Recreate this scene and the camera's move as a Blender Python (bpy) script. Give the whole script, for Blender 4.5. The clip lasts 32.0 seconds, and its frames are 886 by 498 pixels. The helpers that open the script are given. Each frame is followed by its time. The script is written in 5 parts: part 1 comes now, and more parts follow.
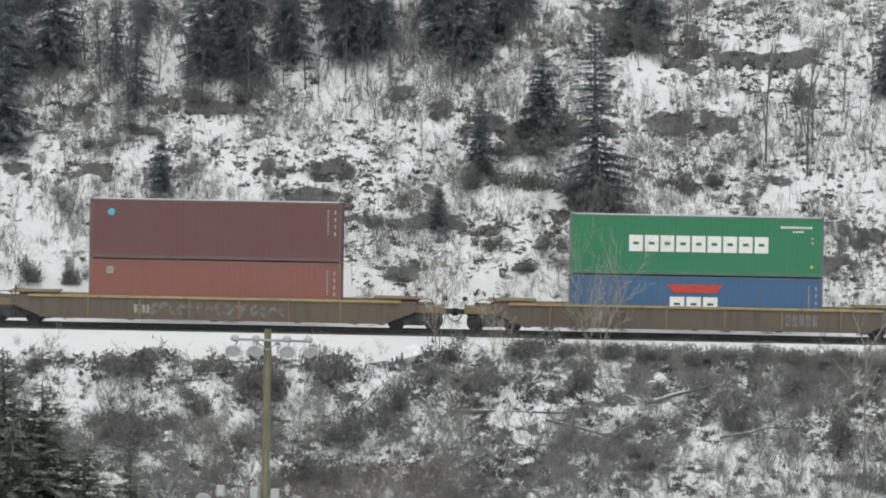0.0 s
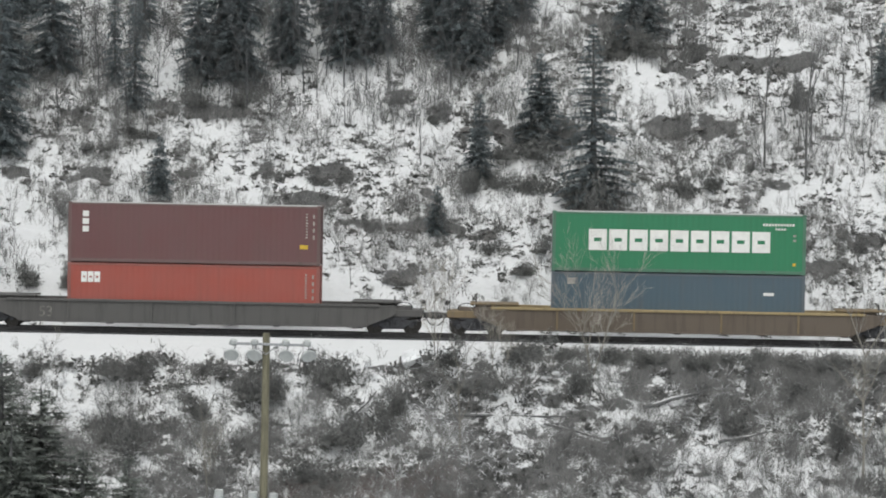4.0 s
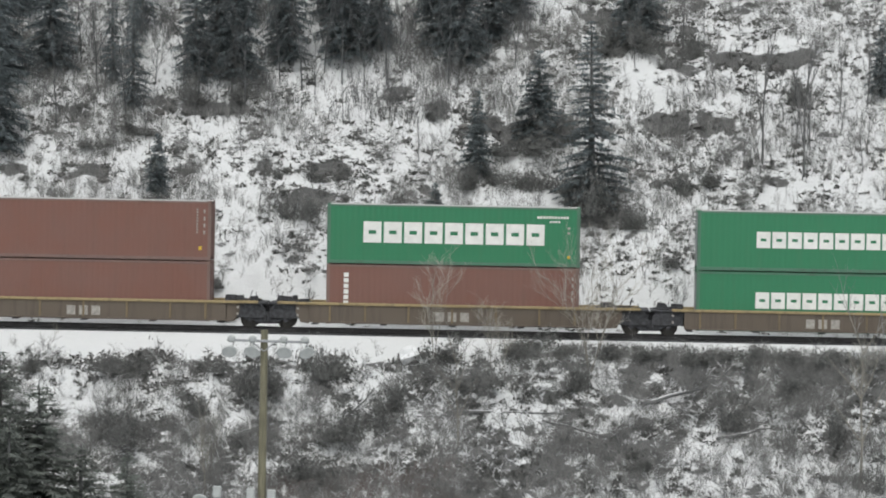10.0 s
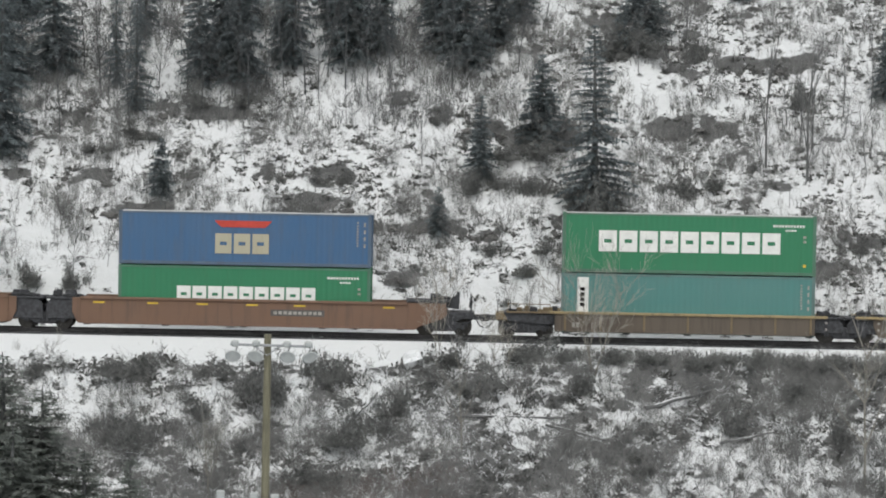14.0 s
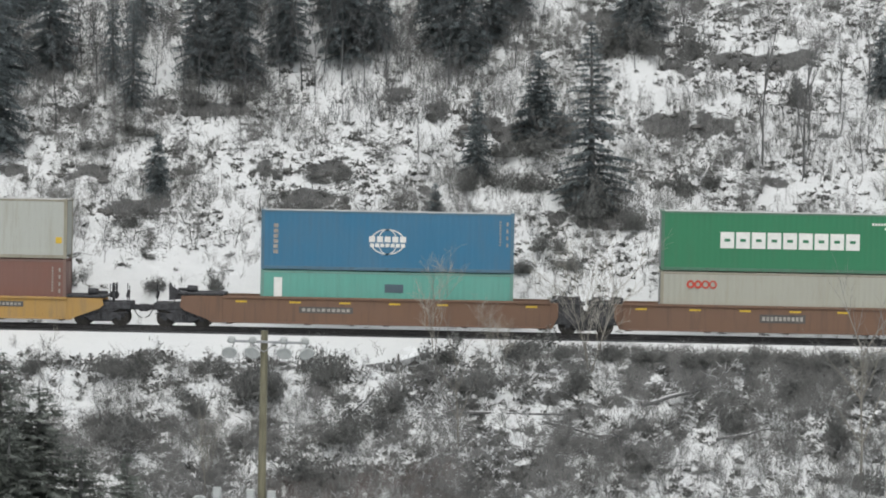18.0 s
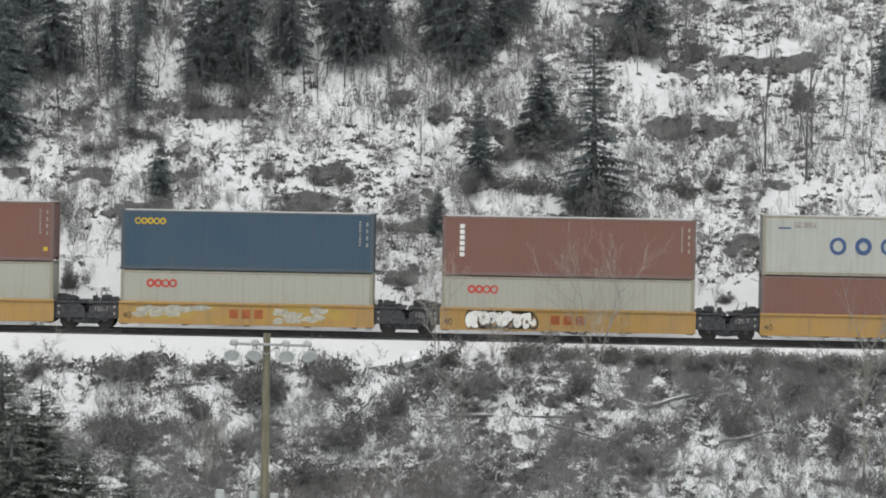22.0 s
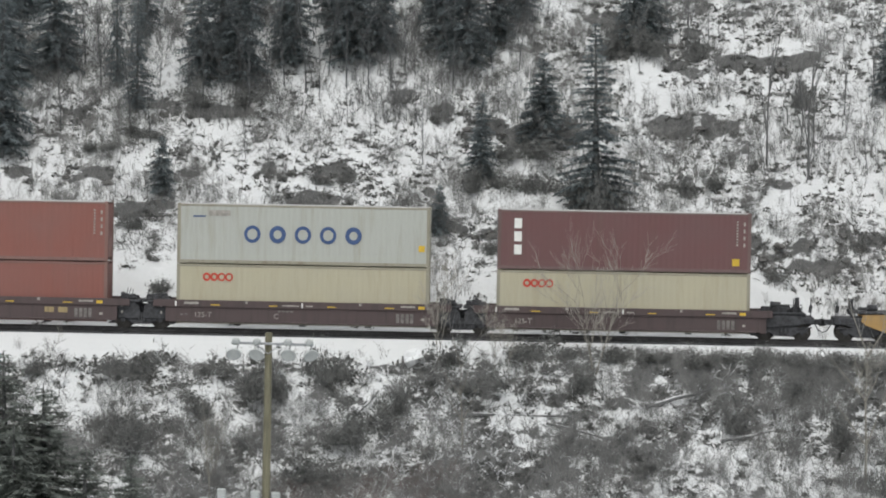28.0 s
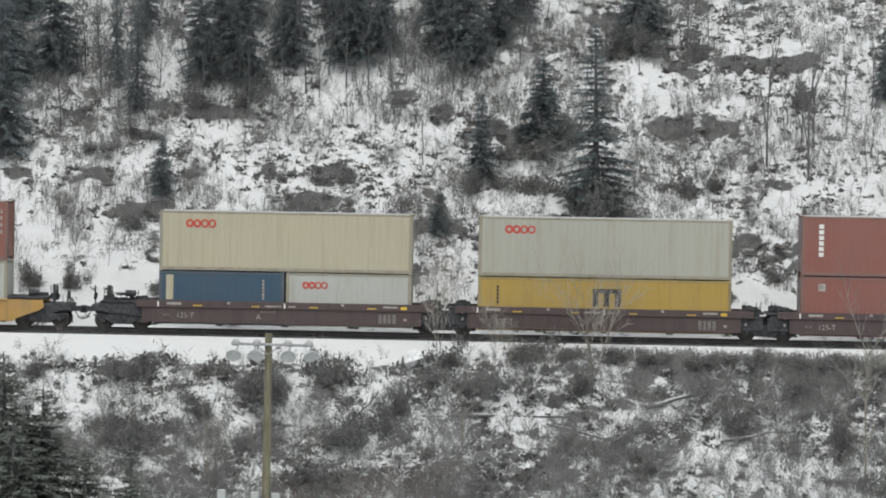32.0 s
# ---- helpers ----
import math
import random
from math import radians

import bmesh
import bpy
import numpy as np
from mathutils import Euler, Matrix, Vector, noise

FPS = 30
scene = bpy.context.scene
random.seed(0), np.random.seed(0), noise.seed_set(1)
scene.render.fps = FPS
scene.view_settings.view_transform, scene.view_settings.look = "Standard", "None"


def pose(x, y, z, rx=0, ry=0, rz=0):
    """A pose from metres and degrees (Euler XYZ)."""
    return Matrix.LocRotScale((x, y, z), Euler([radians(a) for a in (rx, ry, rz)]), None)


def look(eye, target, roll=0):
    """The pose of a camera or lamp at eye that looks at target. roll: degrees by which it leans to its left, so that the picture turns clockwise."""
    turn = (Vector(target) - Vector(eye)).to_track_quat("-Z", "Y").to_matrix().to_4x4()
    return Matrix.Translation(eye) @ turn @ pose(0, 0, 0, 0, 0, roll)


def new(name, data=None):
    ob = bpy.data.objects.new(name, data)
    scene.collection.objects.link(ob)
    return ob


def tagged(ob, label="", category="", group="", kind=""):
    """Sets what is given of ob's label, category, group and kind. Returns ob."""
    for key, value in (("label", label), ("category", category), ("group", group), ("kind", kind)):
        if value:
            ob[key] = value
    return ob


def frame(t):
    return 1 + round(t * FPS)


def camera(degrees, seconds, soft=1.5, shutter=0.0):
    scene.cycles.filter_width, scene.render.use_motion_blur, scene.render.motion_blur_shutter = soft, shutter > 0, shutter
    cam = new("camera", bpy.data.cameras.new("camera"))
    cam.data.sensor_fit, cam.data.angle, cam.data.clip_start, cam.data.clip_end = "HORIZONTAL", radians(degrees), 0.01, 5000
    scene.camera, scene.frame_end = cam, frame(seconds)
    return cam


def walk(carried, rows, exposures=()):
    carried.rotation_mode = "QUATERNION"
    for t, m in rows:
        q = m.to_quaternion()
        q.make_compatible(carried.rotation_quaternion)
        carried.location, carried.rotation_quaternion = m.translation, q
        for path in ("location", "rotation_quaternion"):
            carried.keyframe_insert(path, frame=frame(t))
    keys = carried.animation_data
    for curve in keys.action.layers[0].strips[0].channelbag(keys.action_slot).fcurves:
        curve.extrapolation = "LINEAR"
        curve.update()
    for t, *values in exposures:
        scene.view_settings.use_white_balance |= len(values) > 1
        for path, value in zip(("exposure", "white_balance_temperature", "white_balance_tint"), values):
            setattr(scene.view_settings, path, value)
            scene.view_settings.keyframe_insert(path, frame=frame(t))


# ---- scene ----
SPEED = 11.40            # metres a second, towards +x
SECONDS = 32.0

# camera: far across the valley, long lens, hand-held sway
cam = camera(12.891, SECONDS, soft=1.9)
EYE = (4.0, -190.0, 10.0)
YAW, PITCH, ROLL = 1.2, -1.783, 1.06
SWAY = """0 .0124 -.0512;.5 0 -.038;1 .0124 -.0512;1.5 .038 -.0124;2 .0124 0;2.5 0 0;3 0 .0124;3.5 -.0132 0;4.5 0 .02;5.5 .0124 .038
6 0 .076;6.5 .0256 .0504;7 .0256 .038;7.5 0 .038;8 -.0124 .0504;8.5 .0124 .038;9 0 .0248;9.5 -.0256 .0124;10 -.038 -.038;10.5 -.0124 -.0248
11 0 .0124;11.5 -.0124 -.0256;12 -.0124 -.0512;12.5 0 -.0256;13 0 -.0256;13.5 -.0124 .0248;14 .0124 .0248;14.5 -.0256 .038;15.5 -.02 .025
16.5 -.0256 .0124;17 .0124 0;17.5 0 -.0256;18 -.038 -.0256;18.5 -.038 -.0132;19 -.038 0;19.5 -.0504 0;20 0 -.0248;20.5 0 .0124;21 -.0256 .038
21.5 .0124 0;22 0 .0124;22.5 0 0;23 .0124 0;23.5 .038 0;24 .0636 -.0132;24.5 .0512 -.0256;25 .1007 -.038;25.5 .1139 -.0512;26.5 .06 -.035
27.5 .0124 -.0132;28 .0256 0;28.5 0 0;29 -.0124 .0124;29.5 0 .038;30 .0124 .0504;30.5 -.0124 .038;31 0 .038;31.5 0 .0248;32 .0256 .0124"""
PATH = []
for line in SWAY.replace("\n", ";").split(";"):
    t, dyaw, dpitch = [float(w) for w in line.split()]
    PATH.append((t, pose(*EYE, 90 + PITCH + dpitch, 0, YAW + dyaw) @ pose(0, 0, 0, 0, 0, ROLL)))
walk(cam, PATH, exposures=[(0.0, 0.16, 6500, 7), (SECONDS, 0.16, 6500, 7)])

# overcast winter daylight
world = bpy.data.worlds.new("overcast_sky")
scene.world = world
world.use_nodes = True
wn, wl = world.node_tree.nodes, world.node_tree.links
sky = wn.new("ShaderNodeTexSky")
sky.sky_type, sky.sun_disc = "NISHITA", False
sky.sun_elevation, sky.sun_rotation = radians(60), radians(188)
sky.air_density, sky.dust_density = 1.0, 4.0
grey = wn.new("ShaderNodeHueSaturation")
grey.inputs["Saturation"].default_value = 0.22
wl.new(sky.outputs["Color"], grey.inputs["Color"])
wl.new(grey.outputs["Color"], wn["Background"].inputs["Color"])
wn["Background"].inputs["Strength"].default_value = 0.145
sun = new("sun", bpy.data.lights.new("sun", "SUN"))
sun.data.energy, sun.data.angle, sun.data.color = 0.55, radians(60), (1.0, 0.985, 0.96)
sun.matrix_world = look((-8, -58, 100), (0, 0, 0))


# ---- materials ----
def nodes_of(name):
    m = bpy.data.materials.new(name)
    m.use_nodes = True
    return m, m.node_tree.nodes, m.node_tree.links, m.node_tree.nodes["Principled BSDF"]


def ramp(n, l, src, stops):
    r = n.new("ShaderNodeValToRGB")
    while len(r.color_ramp.elements) < len(stops):
        r.color_ramp.elements.new(0.5)
    for e, (at, c) in zip(r.color_ramp.elements, stops):
        e.position, e.color = at, (*c, 1) if isinstance(c, tuple) else (c, c, c, 1)
    l.new(src, r.inputs[0])
    return r.outputs[0]


def mixed(n, l, fac, a, b, mode="MIX"):
    x = n.new("ShaderNodeMix")
    x.data_type, x.blend_type = "RGBA", mode
    for sock, v in ((x.inputs[0], fac), (x.inputs[6], a), (x.inputs[7], b)):
        if isinstance(v, (int, float)):
            sock.default_value = v
        elif isinstance(v, tuple):
            sock.default_value = (*v, 1)
        else:
            l.new(v, sock)
    return x.outputs[2]


def noise_of(n, l, vec, scale, detail=5.0, rough=0.6, stretch=None):
    if stretch:
        mp = n.new("ShaderNodeMapping")
        mp.inputs["Scale"].default_value = stretch
        l.new(vec, mp.inputs["Vector"])
        vec = mp.outputs[0]
    t = n.new("ShaderNodeTexNoise")
    t.inputs["Scale"].default_value, t.inputs["Detail"].default_value, t.inputs["Roughness"].default_value = scale, detail, rough
    l.new(vec, t.inputs["Vector"])
    return t.outputs[0]


def shifted(n, l):
    """Object coordinates, moved at random from object to object."""
    tc, info = n.new("ShaderNodeTexCoord"), n.new("ShaderNodeObjectInfo")
    mul, add = n.new("ShaderNodeMath"), n.new("ShaderNodeVectorMath")
    mul.operation, mul.inputs[1].default_value = "MULTIPLY", 60.0
    l.new(info.outputs["Random"], mul.inputs[0])
    l.new(tc.outputs["Object"], add.inputs[0])
    l.new(mul.outputs[0], add.inputs[1])
    return add.outputs[0], info.outputs["Random"]


def bumped(n, l, bsdf, h, strength, dist):
    b = n.new("ShaderNodeBump")
    b.inputs["Strength"].default_value, b.inputs["Distance"].default_value = strength, dist
    l.new(h, b.inputs["Height"])
    l.new(b.outputs[0], bsdf.inputs["Normal"])


def plain(name, rgb, rough=0.75, metal=0.0, vary=0.3, scale=4.0, bump=0.3, dist=0.01, stretch=None):
    """A surface with broad and fine variation."""
    m, n, l, bsdf = nodes_of(name)
    vec, rnd = shifted(n, l)
    a = noise_of(n, l, vec, scale, 4, 0.6, stretch)
    b = noise_of(n, l, vec, scale * 9, 3, 0.6, stretch)
    c = mixed(n, l, ramp(n, l, a, [(0.3, 0.0), (0.7, 1.0)]), tuple(v * (1 - vary) for v in rgb), tuple(min(1, v * (1 + vary)) for v in rgb))
    c = mixed(n, l, vary * 0.7, c, ramp(n, l, b, [(0.3, 0.35), (0.7, 1.0)]), "MULTIPLY")
    l.new(c, bsdf.inputs["Base Color"])
    bsdf.inputs["Roughness"].default_value, bsdf.inputs["Metallic"].default_value = rough, metal
    bumped(n, l, bsdf, b, bump, dist)
    return m


def paint(name, rgb, grime=(0.11, 0.085, 0.065), amount=0.35, rough=0.55, fade=0.18):
    """Weathered steel paint: a base greyed for distance haze, faded patches, streaks that run down, grime and rust
    specks.
    """
    m, n, l, bsdf = nodes_of(name)
    vec, rnd = shifted(n, l)
    broad = noise_of(n, l, vec, 0.5, 3, 0.55)
    streak = noise_of(n, l, vec, 3.0, 4, 0.65, (1.0, 1.0, 0.10))
    fine = noise_of(n, l, vec, 14.0, 5, 0.7)
    # the whole coat is greyed and lifted: distance haze mixed into its colour
    rgb = tuple(v * 0.86 + 0.022 for v in rgb)
    pale = tuple(min(1, v * 0.75 + 0.16 * sum(rgb) / 3 + 0.03) for v in rgb)
    c = mixed(n, l, ramp(n, l, broad, [(0.35, 0.0), (0.75, fade * 3)]), rgb, pale)
    c = mixed(n, l, ramp(n, l, streak, [(0.5, 0.0), (0.8, amount)]), c, grime)
    c = mixed(n, l, ramp(n, l, fine, [(0.62, 0.0), (0.74, amount)]), c, (0.09, 0.045, 0.025))
    l.new(c, bsdf.inputs["Base Color"])
    l.new(ramp(n, l, broad, [(0.3, rough - 0.1), (0.7, rough + 0.15)]), bsdf.inputs["Roughness"])
    bumped(n, l, bsdf, fine, 0.12, 0.004)
    return m


GREEN = paint("green_paint", (0.003, 0.185, 0.072), amount=0.12, fade=0.06)
MAROON = paint("maroon_paint", (0.125, 0.040, 0.040), amount=0.3)
OXIDE = paint("oxide_red_paint", (0.185, 0.070, 0.046), amount=0.22)
RUST_RED = paint("brick_red_paint", (0.235, 0.072, 0.052), amount=0.2)
VERMILION = paint("orange_red_paint", (0.34, 0.055, 0.032), amount=0.2)
BLUE = paint("royal_blue_paint", (0.022, 0.105, 0.240), amount=0.3)
SKY_BLUE = paint("bright_blue_paint", (0.008, 0.150, 0.285), amount=0.2)
NAVY = paint("navy_paint", (0.010, 0.055, 0.103), amount=0.25)
SLATE = paint("slate_blue_paint", (0.042, 0.085, 0.115), amount=0.3)
TEAL = paint("teal_paint", (0.055, 0.215, 0.195), amount=0.12)
MINT = paint("mint_paint", (0.10, 0.37, 0.30), amount=0.18)
GREY_WHITE = paint("pale_grey_paint", (0.44, 0.455, 0.415), (0.24, 0.21, 0.13), 0.5)
GRIMY_POST = paint("rust_stained_pale_paint", (0.30, 0.28, 0.21), (0.14, 0.10, 0.06), 0.8)
BEIGE = paint("grey_beige_paint", (0.40, 0.40, 0.335), (0.24, 0.20, 0.12), 0.35)
CREAM = paint("cream_paint", (0.46, 0.425, 0.30), (0.26, 0.19, 0.10), 0.35)
YELLOW = paint("yellow_container_paint", (0.42, 0.275, 0.035), amount=0.3)
# the worn, dusty edges of each container's frame
WORN = {}
for coat, rgb in ((GREEN, (0.05, 0.17, 0.10)), (MAROON, (0.14, 0.075, 0.07)), (OXIDE, (0.185, 0.105, 0.085)), (RUST_RED, (0.205, 0.10, 0.082)), (VERMILION, (0.28, 0.075, 0.055)), (BLUE, (0.06, 0.11, 0.18)),
                  (SKY_BLUE, (0.05, 0.15, 0.23)), (NAVY, (0.05, 0.075, 0.10)), (SLATE, (0.075, 0.10, 0.12)), (TEAL, (0.09, 0.19, 0.175)), (MINT, (0.13, 0.29, 0.245)), (YELLOW, (0.33, 0.25, 0.09))):
    WORN[coat] = paint("worn_" + coat.name, rgb, (0.075, 0.065, 0.055), 0.7, 0.7, 0.3)
ROOF_DUST = plain("dusty_roof_paint", (0.42, 0.42, 0.41), 0.8, vary=0.2)
CAR_BROWN = paint("grimy_brown_car_paint", (0.11, 0.082, 0.056), (0.045, 0.038, 0.034), 0.65, 0.8)
CAR_GREY = paint("grimy_grey_car_paint", (0.075, 0.072, 0.068), (0.03, 0.03, 0.03), 0.6, 0.8)
CAR_RUST = paint("rust_orange_car_paint", (0.165, 0.082, 0.042), (0.06, 0.05, 0.045), 0.55, 0.75)
CAR_YELLOW = paint("yellow_car_paint", (0.42, 0.235, 0.04), (0.20, 0.16, 0.10), 0.85, 0.7, fade=0.3)
CAR_MAROON = paint("dark_maroon_car_paint", (0.062, 0.036, 0.036), (0.03, 0.027, 0.027), 0.6, 0.8)
SILL_YELLOW = paint("worn_yellow_sill_paint", (0.34, 0.255, 0.115), (0.12, 0.10, 0.07), 0.85, 0.8)
RIB_TAN = paint("worn_tan_rib_paint", (0.19, 0.135, 0.065), (0.07, 0.06, 0.05), 0.8, 0.8)
BLACK_STEEL = plain("grimy_black_steel", (0.058, 0.059, 0.064), 0.75, 0.2, 0.5, 6)
WHEEL_STEEL = plain("worn_wheel_steel", (0.07, 0.065, 0.06), 0.55, 0.6, 0.3, 8)
RAIL_STEEL = plain("rail_steel", (0.085, 0.082, 0.082), 0.5, 0.7, 0.3, 6)
GALV = plain("galvanised_grey_steel", (0.35, 0.36, 0.37), 0.5, 0.6, 0.2, 9)
MARK_WHITE = plain("white_marking_paint", (0.74, 0.74, 0.71), 0.6, 0, 0.08, 3)
MARK_PALE = plain("pale_worn_marking_paint", (0.34, 0.32, 0.29), 0.7, 0, 0.35, 6)
SCRAPED = plain("scraped_grey_primer", (0.40, 0.385, 0.32), 0.75, 0, 0.3, 5)
MARK_FAINT = plain("ghostly_worn_paint", (0.17, 0.16, 0.15), 0.8, 0, 0.4, 6)
REDDISH = plain("reddish_dry_brush", (0.19, 0.16, 0.15), 0.9, 0, 0.35, 0.8)
MARK_RED = plain("red_marking_paint", (0.50, 0.055, 0.035), 0.6, 0, 0.12)
MARK_BLUE = plain("dark_blue_marking_paint", (0.045, 0.085, 0.20), 0.6, 0, 0.12)
MARK_BLACK = plain("black_marking_paint", (0.03, 0.03, 0.03), 0.6, 0, 0.2)
MARK_YELLOW = plain("yellow_marking_paint", (0.60, 0.40, 0.04), 0.6, 0, 0.15)
MARK_RUST = plain("rust_red_marking_paint", (0.30, 0.085, 0.025), 0.7, 0, 0.25)
MARK_CYAN = plain("cyan_sticker", (0.10, 0.45, 0.55), 0.5, 0, 0.1)
POLE_WOOD = plain("weathered_pole_wood", (0.165, 0.155, 0.105), 0.85, 0, 0.3, 3, 0.6, 0.01, (6, 6, 0.5))
TIE_WOOD = plain("creosoted_tie_wood", (0.07, 0.07, 0.072), 0.9, 0, 0.3, 3, 0.6, 0.01, (6, 1, 6))
LAMP_WHITE = plain("dull_white_lamp_enamel", (0.38, 0.40, 0.395), 0.5, 0, 0.12, 3)
BALLAST = plain("dark_ballast", (0.085, 0.087, 0.092), 0.95, 0, 0.5, 9, 1.0, 0.05)
BARK = plain("grey_brown_bark", (0.15, 0.151, 0.151), 0.9, 0, 0.35, 5, 0.6, 0.01, (3, 3, 0.4))
TWIG = plain("bare_grey_twigs", (0.222, 0.221, 0.216), 0.9, 0, 0.35, 2)
DARK_BARK = plain("dark_grey_bark", (0.105, 0.109, 0.112), 0.9, 0, 0.35, 5, 0.6, 0.01, (3, 3, 0.4))
PALE_BARK = plain("pale_aspen_bark", (0.25, 0.235, 0.205), 0.85, 0, 0.3, 5, 0.5, 0.01, (2, 2, 4))
# needle colours lifted past real foliage: haze over the distance is in the base
NEEDLE = plain("hazed_spruce_needles", (0.195, 0.225, 0.235), 0.8, 0, 0.4, 1.2)
NEEDLE_NEAR = plain("lifted_spruce_needles", (0.25, 0.272, 0.25), 0.8, 0, 0.5, 1.5)
JUNIPER = plain("dark_brush", (0.232, 0.235, 0.228), 0.9, 0, 0.4, 2)
BRUSH = plain("dry_grass_and_twigs", (0.247, 0.246, 0.24), 0.9, 0, 0.4, 0.8)
PALE_TWIG = plain("pale_tan_twigs", (0.37, 0.35, 0.31), 0.9, 0, 0.25, 2)
LITTER = plain("dark_low_scrub", (0.19, 0.19, 0.183), 0.9, 0, 0.4, 1.5)
SNOW = plain("snow", (0.70, 0.71, 0.72), 0.7, 0, 0.05, 2, 0.4, 0.03)
ROCK = plain("grey_rock", (0.13, 0.125, 0.12), 0.9, 0, 0.35, 2.5, 0.8, 0.05)


def let_through(m, share):
    """Thin leaves pass some light on."""
    n, l = m.node_tree.nodes, m.node_tree.links
    bsdf, out = n["Principled BSDF"], n["Material Output"]
    tr, mix = n.new("ShaderNodeBsdfTranslucent"), n.new("ShaderNodeMixShader")
    l.new(bsdf.inputs["Base Color"].links[0].from_socket, tr.inputs["Color"])
    mix.inputs[0].default_value = share
    l.new(bsdf.outputs[0], mix.inputs[1])
    l.new(tr.outputs[0], mix.inputs[2])
    l.new(mix.outputs[0], out.inputs["Surface"])


for leafy in (NEEDLE, NEEDLE_NEAR, JUNIPER, LITTER):
    let_through(leafy, 0.5)


def ground_material():
    """Snow cover over dark earth, litter and rock; the layer called bare says where the snow is gone, fine noise frays its rim."""
    m, n, l, bsdf = nodes_of("patchy_snow_ground")
    tc, at = n.new("ShaderNodeTexCoord"), n.new("ShaderNodeAttribute")
    at.attribute_name = "bare"
    vec = tc.outputs["Object"]
    n1 = noise_of(n, l, vec, 2.3, 7, 0.72, (0.75, 1.0, 1.2))
    n2 = noise_of(n, l, vec, 9.0, 4, 0.7)
    n3 = noise_of(n, l, vec, 0.35, 3, 0.5)
    add = n.new("ShaderNodeMath")
    add.operation = "ADD"
    l.new(at.outputs["Fac"], add.inputs[0])
    l.new(n1, add.inputs[1])
    add2 = n.new("ShaderNodeMath")
    add2.operation = "MULTIPLY_ADD"
    l.new(n2, add2.inputs[0])
    add2.inputs[1].default_value = 0.62
    l.new(add.outputs[0], add2.inputs[2])
    mr = n.new("ShaderNodeMapRange")
    mr.inputs["From Min"].default_value, mr.inputs["From Max"].default_value = 1.262, 1.335
    l.new(add2.outputs[0], mr.inputs["Value"])
    earth = mixed(n, l, ramp(n, l, n2, [(0.35, 0.0), (0.65, 1.0)]), (0.066, 0.067, 0.068), (0.118, 0.117, 0.114))
    earth = mixed(n, l, ramp(n, l, n3, [(0.4, 0.0), (0.6, 0.6)]), earth, (0.10, 0.10, 0.10))
    snow = mixed(n, l, n2, (0.575, 0.59, 0.60), (0.64, 0.645, 0.645))
    l.new(mixed(n, l, mr.outputs[0], snow, earth), bsdf.inputs["Base Color"])
    bsdf.inputs["Roughness"].default_value = 0.85
    bumped(n, l, bsdf, n1, 0.5, 0.12)
    return m


GROUND = ground_material()


# ---- building tools ----
MESHES = {}


def mesh_of(name, verts, faces, smooth=False):
    me = bpy.data.meshes.new(name)
    me.from_pydata([tuple(v) for v in verts], [], [tuple(f) for f in faces])
    me.materials.append(None)
    if smooth:
        me.shade_smooth()
    me.update()
    return me


def from_bm(name, bm, smooth=False):
    me = bpy.data.meshes.new(name)
    bmesh.ops.recalc_face_normals(bm, faces=bm.faces[:])
    bm.to_mesh(me)
    bm.free()
    me.materials.append(None)
    if smooth:
        me.shade_smooth()
    return me


def put(name, mesh, material, parent=None, at=(0, 0, 0), turn=(0, 0, 0), label="", scale=None):
    """Links a mesh as one object, under its thing if one is given; its paint sits on the object, so alike pieces share a mesh."""
    ob = new(name, mesh)
    ob.material_slots[0].link = "OBJECT"
    ob.material_slots[0].material = material
    ob.parent = parent
    ob.matrix_basis = pose(*at, *turn)
    if scale:
        ob.scale = scale
    if label:
        ob["label"] = label
    return ob


def thing(name, label, category, group="", kind="", at=(0, 0, 0), turn=(0, 0, 0)):
    ob = tagged(new(name), label, category, group, kind)
    ob.matrix_basis = pose(*at, *turn)
    return ob


def block(sx, sy, sz, bevel=0.012):
    """A box with broken edges, shared by size."""
    key = ("block", round(sx, 3), round(sy, 3), round(sz, 3), bevel)
    if key not in MESHES:
        bm = bmesh.new()
        bmesh.ops.create_cube(bm, size=1.0)
        bmesh.ops.scale(bm, vec=(sx, sy, sz), verts=bm.verts)
        b = min(bevel, min(sx, sy, sz) * 0.3)
        bmesh.ops.bevel(bm, geom=bm.edges[:], offset=b, segments=1, affect="EDGES")
        MESHES[key] = from_bm("block", bm)
    return MESHES[key]


def rod(r, length, sides=10, r2=None, axis="z"):
    key = ("rod", round(r, 4), round(length, 3), sides, r2, axis)
    if key not in MESHES:
        bm = bmesh.new()
        bmesh.ops.create_cone(bm, cap_ends=True, segments=sides, radius1=r, radius2=r if r2 is None else r2, depth=length)
        turn = {"z": Matrix(), "y": Matrix.Rotation(math.pi / 2, 4, "X"), "x": Matrix.Rotation(math.pi / 2, 4, "Y")}[axis]
        bmesh.ops.transform(bm, matrix=turn, verts=bm.verts)
        MESHES[key] = from_bm("rod", bm)
    return MESHES[key]


def profile(points, depth, bevel=0.01):
    """A plate cut to an outline in x and z, of that thickness in y."""
    key = ("profile", tuple(points), depth)
    if key not in MESHES:
        bm = bmesh.new()
        face = bm.faces.new([bm.verts.new((x, -depth / 2, z)) for x, z in points])
        made = bmesh.ops.extrude_face_region(bm, geom=[face])
        bmesh.ops.translate(bm, vec=(0, depth, 0), verts=[v for v in made["geom"] if isinstance(v, bmesh.types.BMVert)])
        bmesh.ops.bevel(bm, geom=bm.edges[:], offset=bevel, segments=1, affect="EDGES")
        MESHES[key] = from_bm("plate", bm)
    return MESHES[key]


